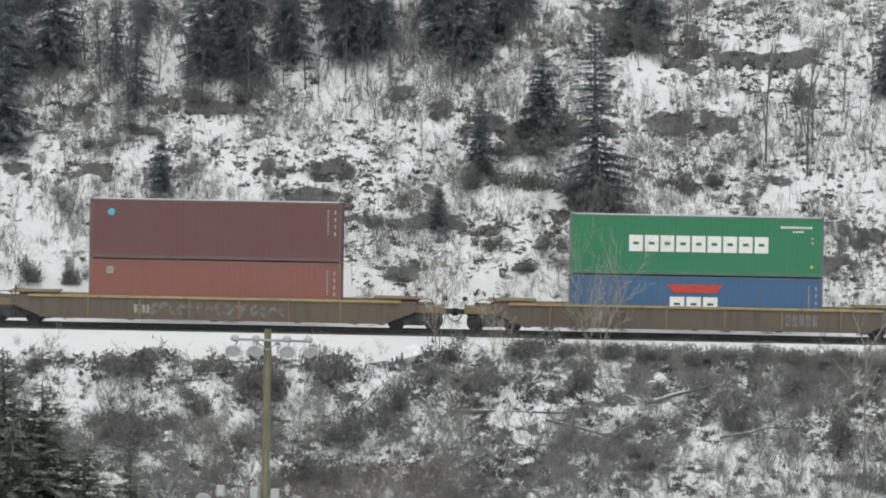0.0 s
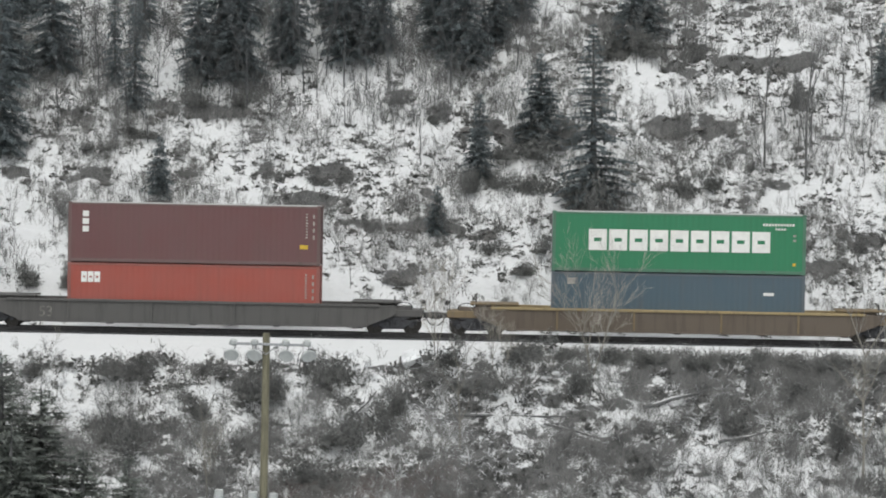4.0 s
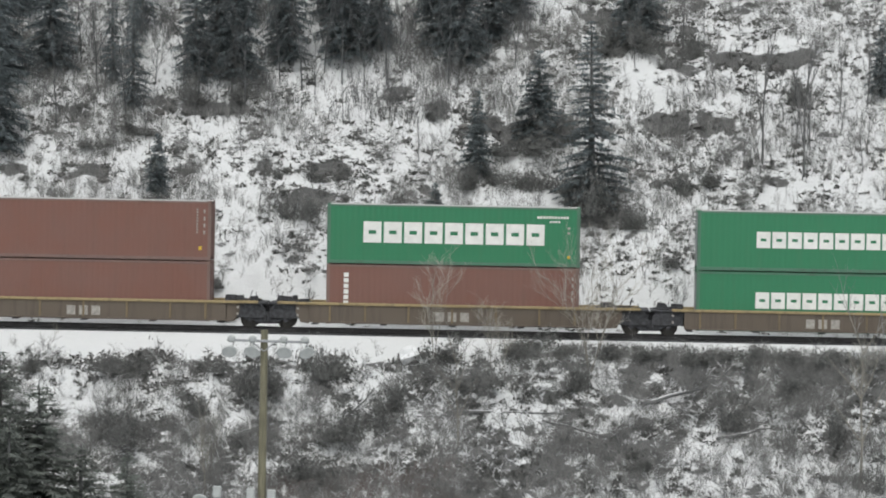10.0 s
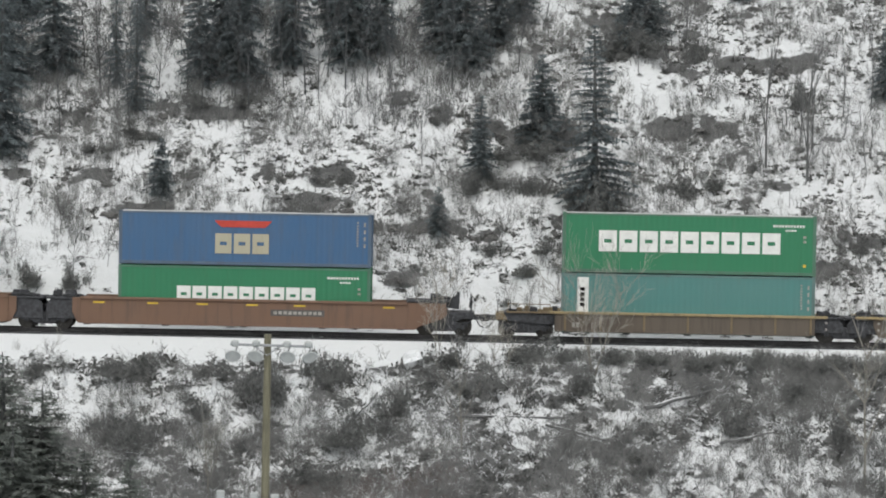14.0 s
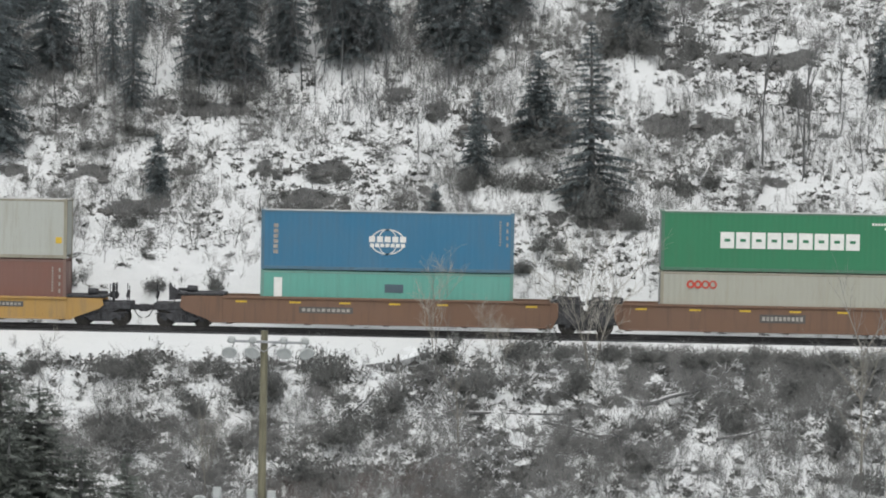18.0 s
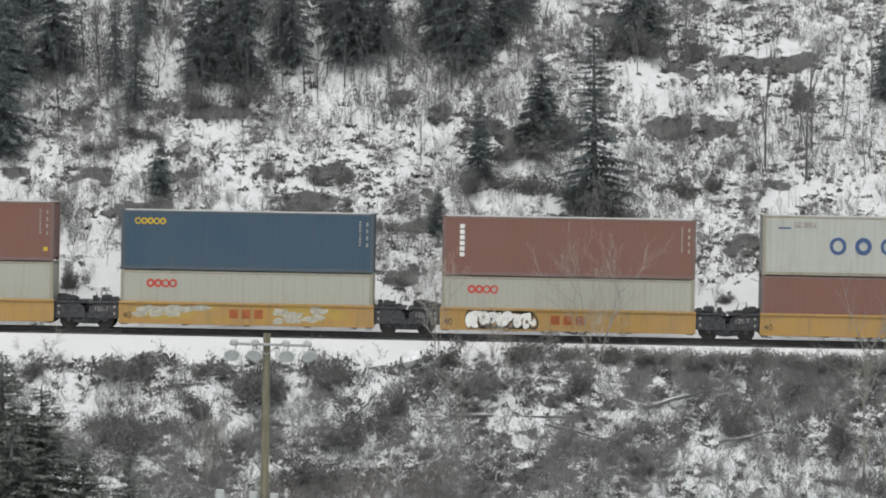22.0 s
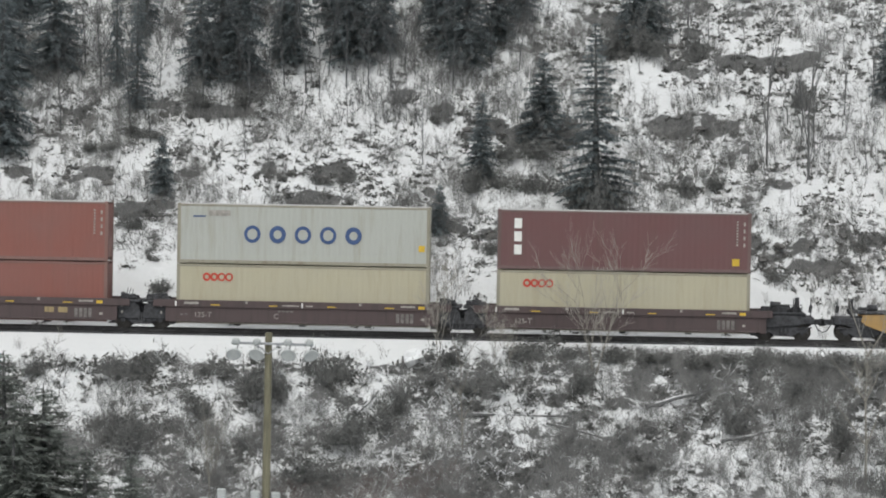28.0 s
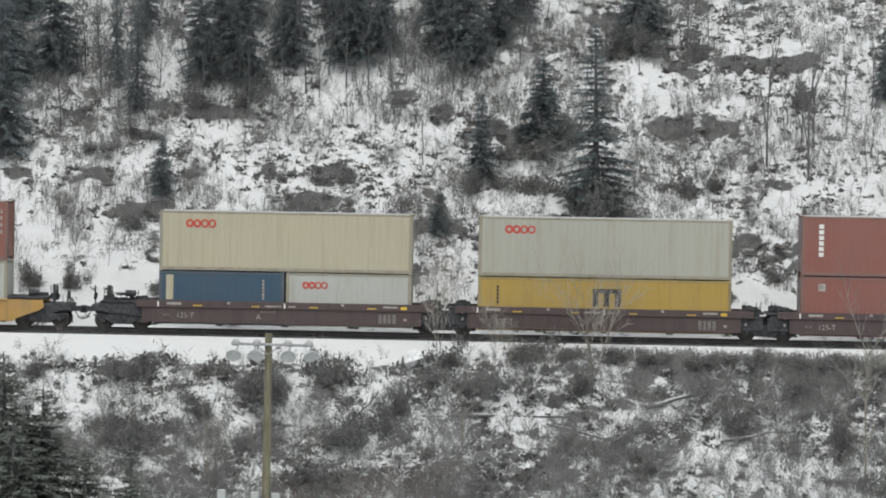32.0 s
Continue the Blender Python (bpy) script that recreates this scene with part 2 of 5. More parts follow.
def ring(r, inner, start=0.0, end=360.0, stretch=1.0, thick=0.006):
    """A flat ring, or an arc of one, that faces -y."""
    key = ("ring", r, inner, start, end, stretch)
    if key not in MESHES:
        verts, faces, count = [], [], 28
        for i in range(count + 1):
            a = radians(start + (end - start) * i / count)
            for rr in (r, inner):
                for y in (-thick / 2, thick / 2):
                    verts.append((rr * math.cos(a) * stretch, y, rr * math.sin(a)))
        for i in range(count):
            b = 4 * i
            for p, q in ((0, 2), (2, 3), (3, 1), (1, 0)):
                faces.append((b + p, b + q, b + 4 + q, b + 4 + p))
        MESHES[key] = mesh_of("ring", verts, faces)
    return MESHES[key]


def letters(text, size):
    """Plain numbers in the built-in font, facing -y, as a mesh."""
    key = ("text", text, size)
    if key not in MESHES:
        cu = bpy.data.curves.new("marking", "FONT")
        cu.body, cu.size, cu.extrude, cu.align_x = text, size, 0.003, "CENTER"
        ob = new("marking_draft", cu)
        bpy.context.view_layer.update()
        me = bpy.data.meshes.new_from_object(ob.evaluated_get(bpy.context.evaluated_depsgraph_get()))
        me.transform(Matrix.Rotation(math.pi / 2, 4, "X"))
        me.materials.clear()
        me.materials.append(None)
        bpy.data.objects.remove(ob)
        MESHES[key] = me
    return MESHES[key]


# ---- ground ----
rng = np.random.default_rng(7)
TABLE = rng.random((256, 256))


def grain(x, y, size, seed=0):
    """Smooth value noise, 0 to 1, with lumps of that many metres."""
    x, y = np.asarray(x, float) / size + seed * 17.3, np.asarray(y, float) / size + seed * 5.7
    xi, yi = np.floor(x).astype(int), np.floor(y).astype(int)
    fx, fy = x - xi, y - yi
    fx, fy = fx * fx * (3 - 2 * fx), fy * fy * (3 - 2 * fy)
    g = lambda a, b: TABLE[a % 256, b % 256]
    return (g(xi, yi) * (1 - fx) + g(xi + 1, yi) * fx) * (1 - fy) + (g(xi, yi + 1) * (1 - fx) + g(xi + 1, yi + 1) * fx) * fy


def lumps(x, y, size, seed=0, octaves=4, gain=0.55):
    total, amp, norm = 0, 1.0, 0
    for o in range(octaves):
        total, norm = total + amp * grain(x, y, size / 2**o, seed + o), norm + amp
        amp *= gain
    return total / norm


PROFILE_Y = [-2500, -260, -194, -187, -130, -24, -3.2, -1.75, 1.6, 2.6, 4.4, 6.5, 60, 200, 2500]
PROFILE_Z = [60, 20, 8.3, 8.0, -17.4, -14.6, -0.98, -0.25, -0.38, -0.32, -0.06, 2.37, 43.6, 115, 460]
# rock ledges on the hillside: x, y, half length, drop
LEDGES = [(-13.2, 17.4, 2.6, 1.0), (-20.1, 17.0, 1.2, 1.0), (12.7, 16.9, 2.4, 1.3), (16.4, 21.3, 2.6, 0.9), (12.1, 22.4, 1.2, 1.1),
          (-3.0, 10.4, 2.6, 0.4), (1.1, 10.2, 1.8, 0.45), (-16.1, 10.3, 1.5, 0.5), (16.4, 9.3, 2.4, 0.7), (-7.5, 13.5, 2.6, 0.6),
          (-18.7, 12.6, 1.2, 0.4), (-6.8, 11.6, 1.8, 0.6), (19.0, 8.5, 2.1, 0.6), (5.6, 16.6, 3.3, 1.2), (1.8, 17.0, 1.5, 0.8),
          (-2.2, 7.6, 0.9, 0.5), (8.7, 25.0, 1.8, 0.9), (21.1, 10.5, 1.2, 0.6), (7.2, 10.6, 2.0, 0.8)]


def ledge(x, y, lx, ly, half):
    """How much of a ledge is at a place, 0 to 1, and how far ahead of its face the place lies."""
    x, y = np.asarray(x, float), np.asarray(y, float)
    wander = ly + (lumps(x, x * 0 + ly, 1.6, 9, 4, 0.7) - 0.5) * 1.6
    side = np.clip(1.3 - (np.abs(x - lx) / half) ** 4, 0, 1) * np.clip((lumps(x, x * 0 - ly, 0.9, 13, 3) - 0.27) * 6, 0, 1)
    return side, wander - y


def ground_z(x, y):
    shape = np.shape(x)
    x, y = np.atleast_1d(np.asarray(x, float)), np.atleast_1d(np.asarray(y, float))
    z = np.interp(y, PROFILE_Y, PROFILE_Z)
    hill = np.clip((y - 3.4) / 3, 0, 1)
    bank = np.clip((-3.2 - y) / 2.5, 0, 1)
    rough = np.maximum(hill, bank) * np.clip((180 + y) / 60, 0, 1)
    z = z + rough * ((lumps(x, y, 6.0, 1, 3) - 0.5) * 1.3 + (lumps(x, y, 1.3, 5, 3) - 0.5) * 0.55)
    for lx, ly, half, drop in LEDGES:
        m = (np.abs(x - lx) < half * 1.15) & (np.abs(y - ly) < 7)
        if m.any():
            side, ahead = ledge(x[m], y[m], lx, ly, half)
            z[m] -= 0.6 * drop * side * np.where(ahead > 0, np.exp(-np.maximum(ahead, 0) / 1.2), 0)
    return z.reshape(shape)


# dark faces of earth and rock that the snow does not cover: x, y, half length, half depth
FACES = [(-19.9, 17.1, 0.8, 0.3), (-12.9, 17.4, 2.2, 0.3), (-18.3, 12.6, 1.0, 0.3), (-16.3, 10.5, 1.2, 0.4), (-14.9, 11.0, 0.8, 0.3), (-13.3, 13.2, 0.8, 0.25), (-8.6, 13.2, 0.6, 0.35), (-8.9, 11.7, 0.7, 0.3),
         (-7.7, 13.0, 0.5, 0.3), (-6.9, 13.4, 0.4, 0.25), (-5.7, 13.6, 0.7, 0.35), (-6.8, 11.7, 0.8, 0.3), (-2.8, 18.6, 0.6, 0.5), (-0.6, 17.8, 0.5, 0.5), (-0.9, 12.3, 0.6, 0.4), (-22.5, 12.8, 0.7, 0.3)]
FACES += [(3.7, 21.9, 1.3, 0.7), (4.6, 16.6, 2.1, 0.8), (1.7, 17.1, 1.0, 0.4), (12.8, 23.2, 0.6, 0.6), (12.2, 20.7, 1.2, 1.0), (16.1, 21.6, 1.8, 0.4), (18.7, 21.6, 1.2, 0.5), (11.6, 16.9, 1.5, 0.5), (13.9, 16.8, 1.0, 0.7),
          (11.3, 13.2, 0.6, 0.45), (18.3, 15.3, 0.7, 0.3), (20.1, 16.1, 0.9, 0.25), (17.0, 13.2, 0.8, 0.4), (15.9, 25.0, 1.1, 0.4), (19.9, 20.1, 0.5, 0.3), (8.6, 22.1, 1.1, 0.6)]
BANK_FACES = [(-14.2, -4.7, 1.6, 0.8), (-11.6, -4.2, 0.7, 0.4), (-9.2, -5.0, 1.6, 1.0), (-6.9, -4.2, 0.7, 0.4), (-5.3, -5.5, 0.8, 1.5), (-2.3, -4.2, 1.3, 0.5), (-11.0, -7.1, 0.7, 0.4), (-1.9, -8.2, 0.8, 0.5), (-0.4, -5.5, 1.1, 1.7), (-13.7, -8.0, 1.7, 0.6),
              (4.1, -2.8, 1.3, 0.5), (10.6, -3.1, 1.1, 0.6), (6.0, -4.0, 1.1, 0.5), (8.7, -6.0, 0.8, 0.4), (12.7, -3.2, 1.1, 0.5), (17.2, -4.3, 1.4, 1.3), (2.0, -6.2, 1.0, 0.4), (5.0, -11.1, 2.3, 0.8), (18.9, -8.3, 0.7, 0.8)]
# smooth drifts of snow on the bank, where little grows
DRIFTS = [(-17.2, -5.7, 0.7, 0.6), (-16.1, -4.7, 0.7, 0.4), (-9.0, -7.8, 0.6, 0.7), (-6.6, -6.8, 0.7, 0.8), (-2.2, -6.0, 1.2, 0.7), (-13.4, -6.2, 1.0, 0.3), (-4.1, -7.5, 0.7, 0.5), (11.1, -4.7, 0.8, 0.25), (10.6, -6.4, 1.1, 0.6), (3.1, -8.0, 0.8, 0.5),
          (4.1, -9.0, 0.6, 0.4), (15.6, -5.2, 0.4, 0.25), (8.5, -7.2, 0.4, 1.0), (12.1, -11.3, 0.7, 0.4), (16.1, -11.1, 1.0, 0.3), (13.6, -9.3, 0.8, 0.6), (7.2, -5.3, 0.7, 0.4), (2.8, -4.5, 0.6, 0.5), (-11.3, -6.1, 0.8, 0.3)]


def patches(spots, x, y, ragged=0.9, seed=41):
    """How far inside one of the spots a place lies, 0 to 1, with a torn rim."""
    x, y = np.asarray(x, float), np.asarray(y, float)
    best = np.zeros(x.shape)
    for px, py, rx, ry in spots:
        m = (np.abs(x - px) < rx * 1.7) & (np.abs(y - py) < ry * 1.9)
        if m.any():
            r = ((x[m] - px) / rx) ** 2 + ((y[m] - py) / ry) ** 2
            tear = (lumps(x[m] * 0.75, y[m] * 1.8, 0.7, seed, 3, 0.8) - 0.5) * 3.0 * ragged
            best[m] = np.maximum(best[m], np.clip((1.1 + tear - r) * 1.2, 0, 1))
    return best


def bareness(x, y):
    """Where the snow has gone: the steep ledges, the brushy bank, torn patches."""
    b = (lumps(x, y * 0.7, 1.7, 11, 4) - 0.5) * 0.75 + 0.30
    for lx, ly, half, drop in LEDGES:
        m = (np.abs(x - lx) < half * 1.15) & (np.abs(y - ly) < 3)
        side, ahead = ledge(x[m], y[m], lx, ly, half)
        b[m] += 0.52 * side * np.exp(-((ahead - 0.10) / (0.11 + 0.13 * drop)) ** 2) * (0.55 + 0.9 * lumps(x[m], y[m], 0.5, 19, 2))
    bank = np.clip((-2.6 - y) / 2.2, 0, 1)
    right = np.clip((x + 4) / 5, 0, 1)
    b = b + bank * (0.02 + 0.07 * right) + np.clip((-6.5 - y) / 5, 0, 1) * 0.05
    b = b + 0.22 * np.clip((x - 3) / 3, 0, 1) * np.clip(1 - np.abs(y + 3.9) / 1.6, 0, 1)
    b = b - 0.16 * np.clip((x - 9) / 3, 0, 1) * np.clip((-7.0 - y) / 2, 0, 1)
    b = b + 0.16 * np.clip((x - 12) / 3, 0, 1) * np.clip(1 - np.abs(y + 5.2) / 2.6, 0, 1)
    b = b + 0.09 * bank * np.clip((x + 1) / 2, 0, 1) * np.clip((7.5 - x) / 2, 0, 1)
    slant = (lumps((x + 0.7 * y) * 0.45, (y - 0.7 * x) * 1.25, 1.1, 43, 3) - 0.5) * 0.85
    b = b + slant * bank * np.clip((x + 1) / 3, 0, 1) * np.clip((y + 13) / 3, 0, 1)
    b = b - 0.34 * patches(DRIFTS, x, y, 0.7) + 0.32 * patches(BANK_FACES, x, y)
    b = b + 0.14 * np.clip((-9.0 - x) / 2, 0, 1) * np.clip((-7.5 - y) / 1.5, 0, 1)
    b = b + 0.40 * patches(FACES, x, y, 1.1)
    b = b - 0.3 * np.clip(1 - np.abs(y - 5.0) / 2.2, 0, 1)
    brink = -3.7 + 1.3 * np.clip(x / 4, 0, 1) + (lumps(x, y, 1.6, 15, 3) - 0.5) * 1.6
    shelf = np.clip((y - brink) / 0.5, 0, 1) * np.clip((4.9 - y) / 0.6, 0, 1)
    b = b * (1 - shelf) - 0.2 * shelf
    return np.where((y < -26) | (y > 34), b * 0.8, b)


def axis_steps(near_lo, near_hi, step, far):
    left, right, d = [near_lo], [near_hi], step
    while right[-1] < far:
        d *= 1.22
        right.append(right[-1] + d)
    d = step
    while left[-1] > -far:
        d *= 1.22
        left.append(left[-1] - d)
    return np.array(left[:0:-1] + list(np.arange(near_lo, near_hi, step)) + right)


gx, gy = axis_steps(-27, 28, 0.16, 2500), axis_steps(-17, 31, 0.13, 2500)
GX, GY = np.meshgrid(gx, gy)
GZ = ground_z(GX, GY)
nx, ny = len(gx), len(gy)
index = np.arange(nx * ny).reshape(ny, nx)
quads = np.stack([index[:-1, :-1], index[:-1, 1:], index[1:, 1:], index[1:, :-1]], -1).reshape(-1, 4)
ground_mesh = bpy.data.meshes.new("ground")
ground_mesh.from_pydata(np.stack([GX, GY, GZ], -1).reshape(-1, 3), [], quads)
ground_mesh.materials.append(GROUND)
ground_mesh.attributes.new("bare", "FLOAT", "POINT").data.foreach_set("value", bareness(GX, GY).ravel().astype(np.float32))
ground_mesh.shade_smooth()
tagged(new("ground", ground_mesh), "snowy hillside and bank with bare earth and rock", "ground", kind="structure")

# ---- railway track ----
bed = [(-1.95, -0.62), (-1.48, -0.20), (1.48, -0.20), (1.9, -0.36)]
verts, faces = [], []
steps = np.concatenate([[-520], np.arange(-30, 30, 0.4), [520]])
for i, x in enumerate(steps):
    for j, (y, z) in enumerate(bed):
        jit = 0.05 if -30 < x < 30 else 0
        verts.append((x, y + random.uniform(-jit, jit), z + random.uniform(-jit, jit) * 0.5))
    if i:
        a, b = 4 * (i - 1), 4 * i
        faces += [(a + j, b + j, b + j + 1, a + j + 1) for j in range(3)]
track = thing("railway_track", "single railway track on dark ballast along a snowy shelf", "railway track", kind="structure")
put("ballast", mesh_of("ballast", verts, faces), BALLAST, track)
for side in (-1, 1):
    rail_shape = [(-0.07, -0.17), (0.07, -0.17), (0.07, -0.155), (0.012, -0.13), (0.012, -0.045), (0.036, -0.035), (0.036, 0), (-0.036, 0), (-0.036, -0.035), (-0.012, -0.045), (-0.012, -0.13), (-0.07, -0.155)]
    verts = [(x, side * 0.753 + y, z) for x in (-520, 520) for y, z in rail_shape]
    k = len(rail_shape)
    faces = [(j, (j + 1) % k, k + (j + 1) % k, k + j) for j in range(k)]
    put("rail", mesh_of("rail", verts, faces), RAIL_STEEL, track)
snow_line = []
for i, x in enumerate(steps):
    snow_line += [(x, y, z + (random.uniform(-0.02, 0.02) if 0 < j < 5 else 0)) for j, (y, z) in enumerate(((-0.66, -0.168), (-0.58, -0.13), (-0.2, -0.11), (0.2, -0.11), (0.58, -0.13), (0.66, -0.168)))]
faces = [(6 * i + j, 6 * i + 6 + j, 6 * i + 7 + j, 6 * i + 1 + j) for i in range(len(steps) - 1) for j in range(5)]
put("packed_snow", mesh_of("packed_snow", snow_line, faces, True), SNOW, track, label="packed snow between the rails")
tie = block(0.23, 2.6, 0.17, 0.015)
for i in range(110):
    put("tie", tie, TIE_WOOD, track, (-27.5 + i * 0.5, random.uniform(-0.03, 0.03), -0.258 + random.uniform(-0.01, 0.01)), (0, 0, random.uniform(-1, 1)))
verts, faces = [], []
for i in list(range(-980, 0)) + list(range(110, 1050)):
    x = -27.5 + i * 0.5
    b = len(verts)
    verts += [(x + dx, dy, dz) for dz in (-0.34, -0.173) for dx, dy in ((-0.115, -1.3), (0.115, -1.3), (0.115, 1.3), (-0.115, 1.3))]
    faces += [(b + 4, b + 5, b + 6, b + 7), (b, b + 1, b + 5, b + 4), (b + 1, b + 2, b + 6, b + 5), (b + 2, b + 3, b + 7, b + 6), (b + 3, b, b + 4, b + 7)]
put("far_ties", mesh_of("far_ties", verts, faces), TIE_WOOD, track)["kind"] = "stuff"


# ---- containers ----
LONG, WIDE = 12.192, 2.438
TRAIN = []               # (thing, x at the start, height)
WHEELSETS = []


def corrugated(length, height, period=0.278, deep=0.009):
    """A pressed steel wall in the x-z plane, with its outer face towards -y."""
    key = ("corrugated", round(length, 3), round(height, 3))
    if key not in MESHES:
        verts, faces = [], []
        count = max(2, round(length / period))
        p = length / count
        xs = []
        for i in range(count):
            x = -length / 2 + i * p
            xs += [(x, 0), (x + p * 0.26, 0), (x + p * 0.5, deep), (x + p * 0.76, deep)]
        xs.append((length / 2, 0))
        for x, y in xs:
            verts += [(x, y, -height / 2), (x, y, height / 2), (x, y + 0.05, -height / 2), (x, y + 0.05, height / 2)]
        for i in range(len(xs) - 1):
            b = 4 * i
            faces += [(b, b + 4, b + 5, b + 1), (b + 2, b + 3, b + 7, b + 6)]
        MESHES[key] = mesh_of("corrugated_wall", verts, faces)
    return MESHES[key]


def bars(parent, name, material, x0, x1, z0, z1, count, gap=0.25, face=-WIDE / 2, label=""):
    """Plain blocks of paint in a row or, if taller than long, in a column."""
    w, h = x1 - x0, z1 - z0
    for i in range(count):
        if w >= h:
            cell = w / count
            put(name, block(cell * (1 - gap), 0.006, h, 0.001), material, parent, (x0 + cell * (i + 0.5), face - 0.006, (z0 + z1) / 2), label=label)
        else:
            cell = h / count
            put(name, block(w, 0.006, cell * (1 - gap), 0.001), material, parent, ((x0 + x1) / 2, face - 0.006, z0 + cell * (i + 0.5)), label=label)


def hollow_block(w, h, t):
    """A plain upright block of paint with a slit."""
    key = ("hollow", round(w, 3), round(h, 3))
    if key not in MESHES:
        outer = [(-w / 2, -h / 2), (w / 2, -h / 2), (w / 2, h / 2), (-w / 2, h / 2)]
        verts, faces = [], []
        # two uprights and two cross pieces, butted end to end
        side, cross = w * 0.29, h * 0.41
        pieces = [(-w / 2, -h / 2, -w / 2 + side, h / 2), (w / 2 - side, -h / 2, w / 2, h / 2)]
        pieces += [(-w / 2 + side, z - cross / 2, w / 2 - side, z + cross / 2) for z in (-h / 2 + cross / 2, h / 2 - cross / 2)]
        for x0, z0, x1, z1 in pieces:
            b = len(verts)
            verts += [(x, y, z) for y in (-t / 2, t / 2) for x, z in ((x0, z0), (x1, z0), (x1, z1), (x0, z1))]
            faces += [(b, b + 1, b + 2, b + 3), (b + 7, b + 6, b + 5, b + 4)] + [(b + i, b + 4 + i, b + 4 + (i + 1) % 4, b + (i + 1) % 4) for i in range(4)]
        MESHES[key] = mesh_of("hollow_block", verts, faces)
    return MESHES[key]


def word(parent, name, material, x0, x1, top, tall, count, label=""):
    """Plain blocks of paint in place of the letters of a trade name."""
    cell = (x1 - x0) / count
    for i in range(count):
        put(name, hollow_block(cell * 0.88, tall * 0.92, 0.006), material, parent, (x0 + cell * (i + 0.5), -WIDE / 2 - 0.006, top - tall / 2), label=label)


def container(paint_mat, colour_words, u, z, tall=2.896, length=LONG, marks=(), stands="stacked on a well car", roof=ROOF_DUST):
    c = thing("shipping_container", f"{colour_words} corrugated shipping container {stands}", "shipping container", "containers on the train")
    c["group"] = "containers on the train"
    half, hw = length / 2, WIDE / 2
    wall_h = tall - 0.30
    mid = 0.17 + wall_h / 2
    post_mat = WORN.get(paint_mat, GRIMY_POST)
    for side in (-1, 1):
        put("side_wall", corrugated(length - 0.3, wall_h), paint_mat, c, (0, side * (hw - 0.012), mid), (0, 0, 0 if side < 0 else 180))
        put("top_rail", block(length - 0.3, 0.07, 0.09), post_mat, c, (0, side * (hw - 0.035), tall - 0.085))
        put("bottom_rail", block(length - 0.3, 0.06, 0.16), post_mat, c, (0, side * (hw - 0.03), 0.10))
        for end in (-1, 1):
            put("corner_post", block(0.16, 0.16, tall - 0.24), post_mat, c, (end * (half - 0.08), side * (hw - 0.08), tall / 2))
            for zz in (0.06, tall - 0.06):
                put("corner_casting", block(0.178, 0.162, 0.118, 0.015), post_mat, c, (end * (half - 0.088), side * (hw - 0.079), zz))
    put("roof", block(length - 0.06, WIDE - 0.08, 0.05, 0.01), roof, c, (0, 0, tall - 0.045), label="dusty pale roof" if roof == ROOF_DUST else "")
    put("floor", block(length - 0.32, WIDE - 0.15, 0.10), BLACK_STEEL, c, (0, 0, 0.12))
    put("end_wall", corrugated(WIDE - 0.3, wall_h), paint_mat, c, (half - 0.03, 0, mid), (0, 0, 90))
    for side in (-1, 1):
        leaf = put("door_leaf", block(0.05, WIDE / 2 - 0.18, wall_h, 0.01), paint_mat, c, (-half + 0.05, side * (WIDE / 4 - 0.08), mid))
        for k in (-0.22, 0.2):
            put("lock_rod", rod(0.017, wall_h, 8), GALV, leaf, (-0.045, k, 0), label="galvanised lock rod")
    for m in marks:
        kind, args = m[0], m[1:]
        if kind == "word":           # material, from, to (metres from the left end), drop from the top, height, letters
            mt, a, b, drop, h, count = args
            word(c, "lettering", mt, a - half, b - half, tall - drop, h, count)
        elif kind == "column":       # small upright writing
            mt, a, w, drop, h, count = args
            bars(c, "lettering", mt, a - half, a - half + w, tall - drop - h, tall - drop, count)
        elif kind == "numbers":      # rows of small marks by the far end
            for off, h, count in ((0.28, 1.35, 4), (0.62, 1.25, 9)):
                bars(c, "stencil_mark", MARK_PALE if not args else args[0], half - off - 0.09, half - off, tall - 0.35 - h, tall - 0.35, count, 0.45)
        elif kind == "code":         # a short row of small characters in the top corner
            bars(c, "stencil_mark", MARK_WHITE, half - 2.1, half - 0.55, tall - 0.55, tall - 0.44, 11, 0.3)
            bars(c, "stencil_mark", MARK_WHITE, half - 1.5, half - 0.95, tall - 0.75, tall - 0.66, 4, 0.3)
            bars(c, "stencil_mark", MARK_PALE, half - 0.62, half - 0.48, tall - 1.35, tall - 0.9, 2, 0.5)
            put("sticker", block(0.14, 0.006, 0.14, 0.001), MARK_YELLOW, c, (half - 0.55, -hw - 0.006, 0.5))
        elif kind == "patch":
            mt, a, b, drop, h = args
            put("sticker", block(b - a, 0.006, h, 0.001), mt, c, ((a + b) / 2 - half, -hw - 0.006, tall - drop - h / 2))
        elif kind == "rings":        # a row of rings, some of them open
            mt, a, step, drop, r, opens, stretch = args
            for i, o in enumerate(opens):
                put("lettering", ring(r, r * (0.62 if o else 0.5), 0, 360, stretch), mt, c, (a + i * step - half, -hw - 0.006, tall - drop - r))
        elif kind == "globe":
            mt, a, drop, r = args
            for st in (1.0, 0.55):
                for s0, s1 in ((25, 155), (205, 335)):
                    put("emblem", ring(r, r * 0.92, s0, s1, 1.35 * st), mt, c, (a - half, -hw - 0.006, tall - drop - r))
            bars(c, "emblem", mt, a - half - r * 1.5, a - half + r * 1.5, tall - drop - r - 0.02, tall - drop - r + 0.26, 5, 0.22)
            bars(c, "emblem", mt, a - half - r * 1.4, a - half + r * 1.4, tall - drop - r - 0.26, tall - drop - r - 0.08, 7, 0.2)
        elif kind == "disc":
            mt, a, drop, r = args
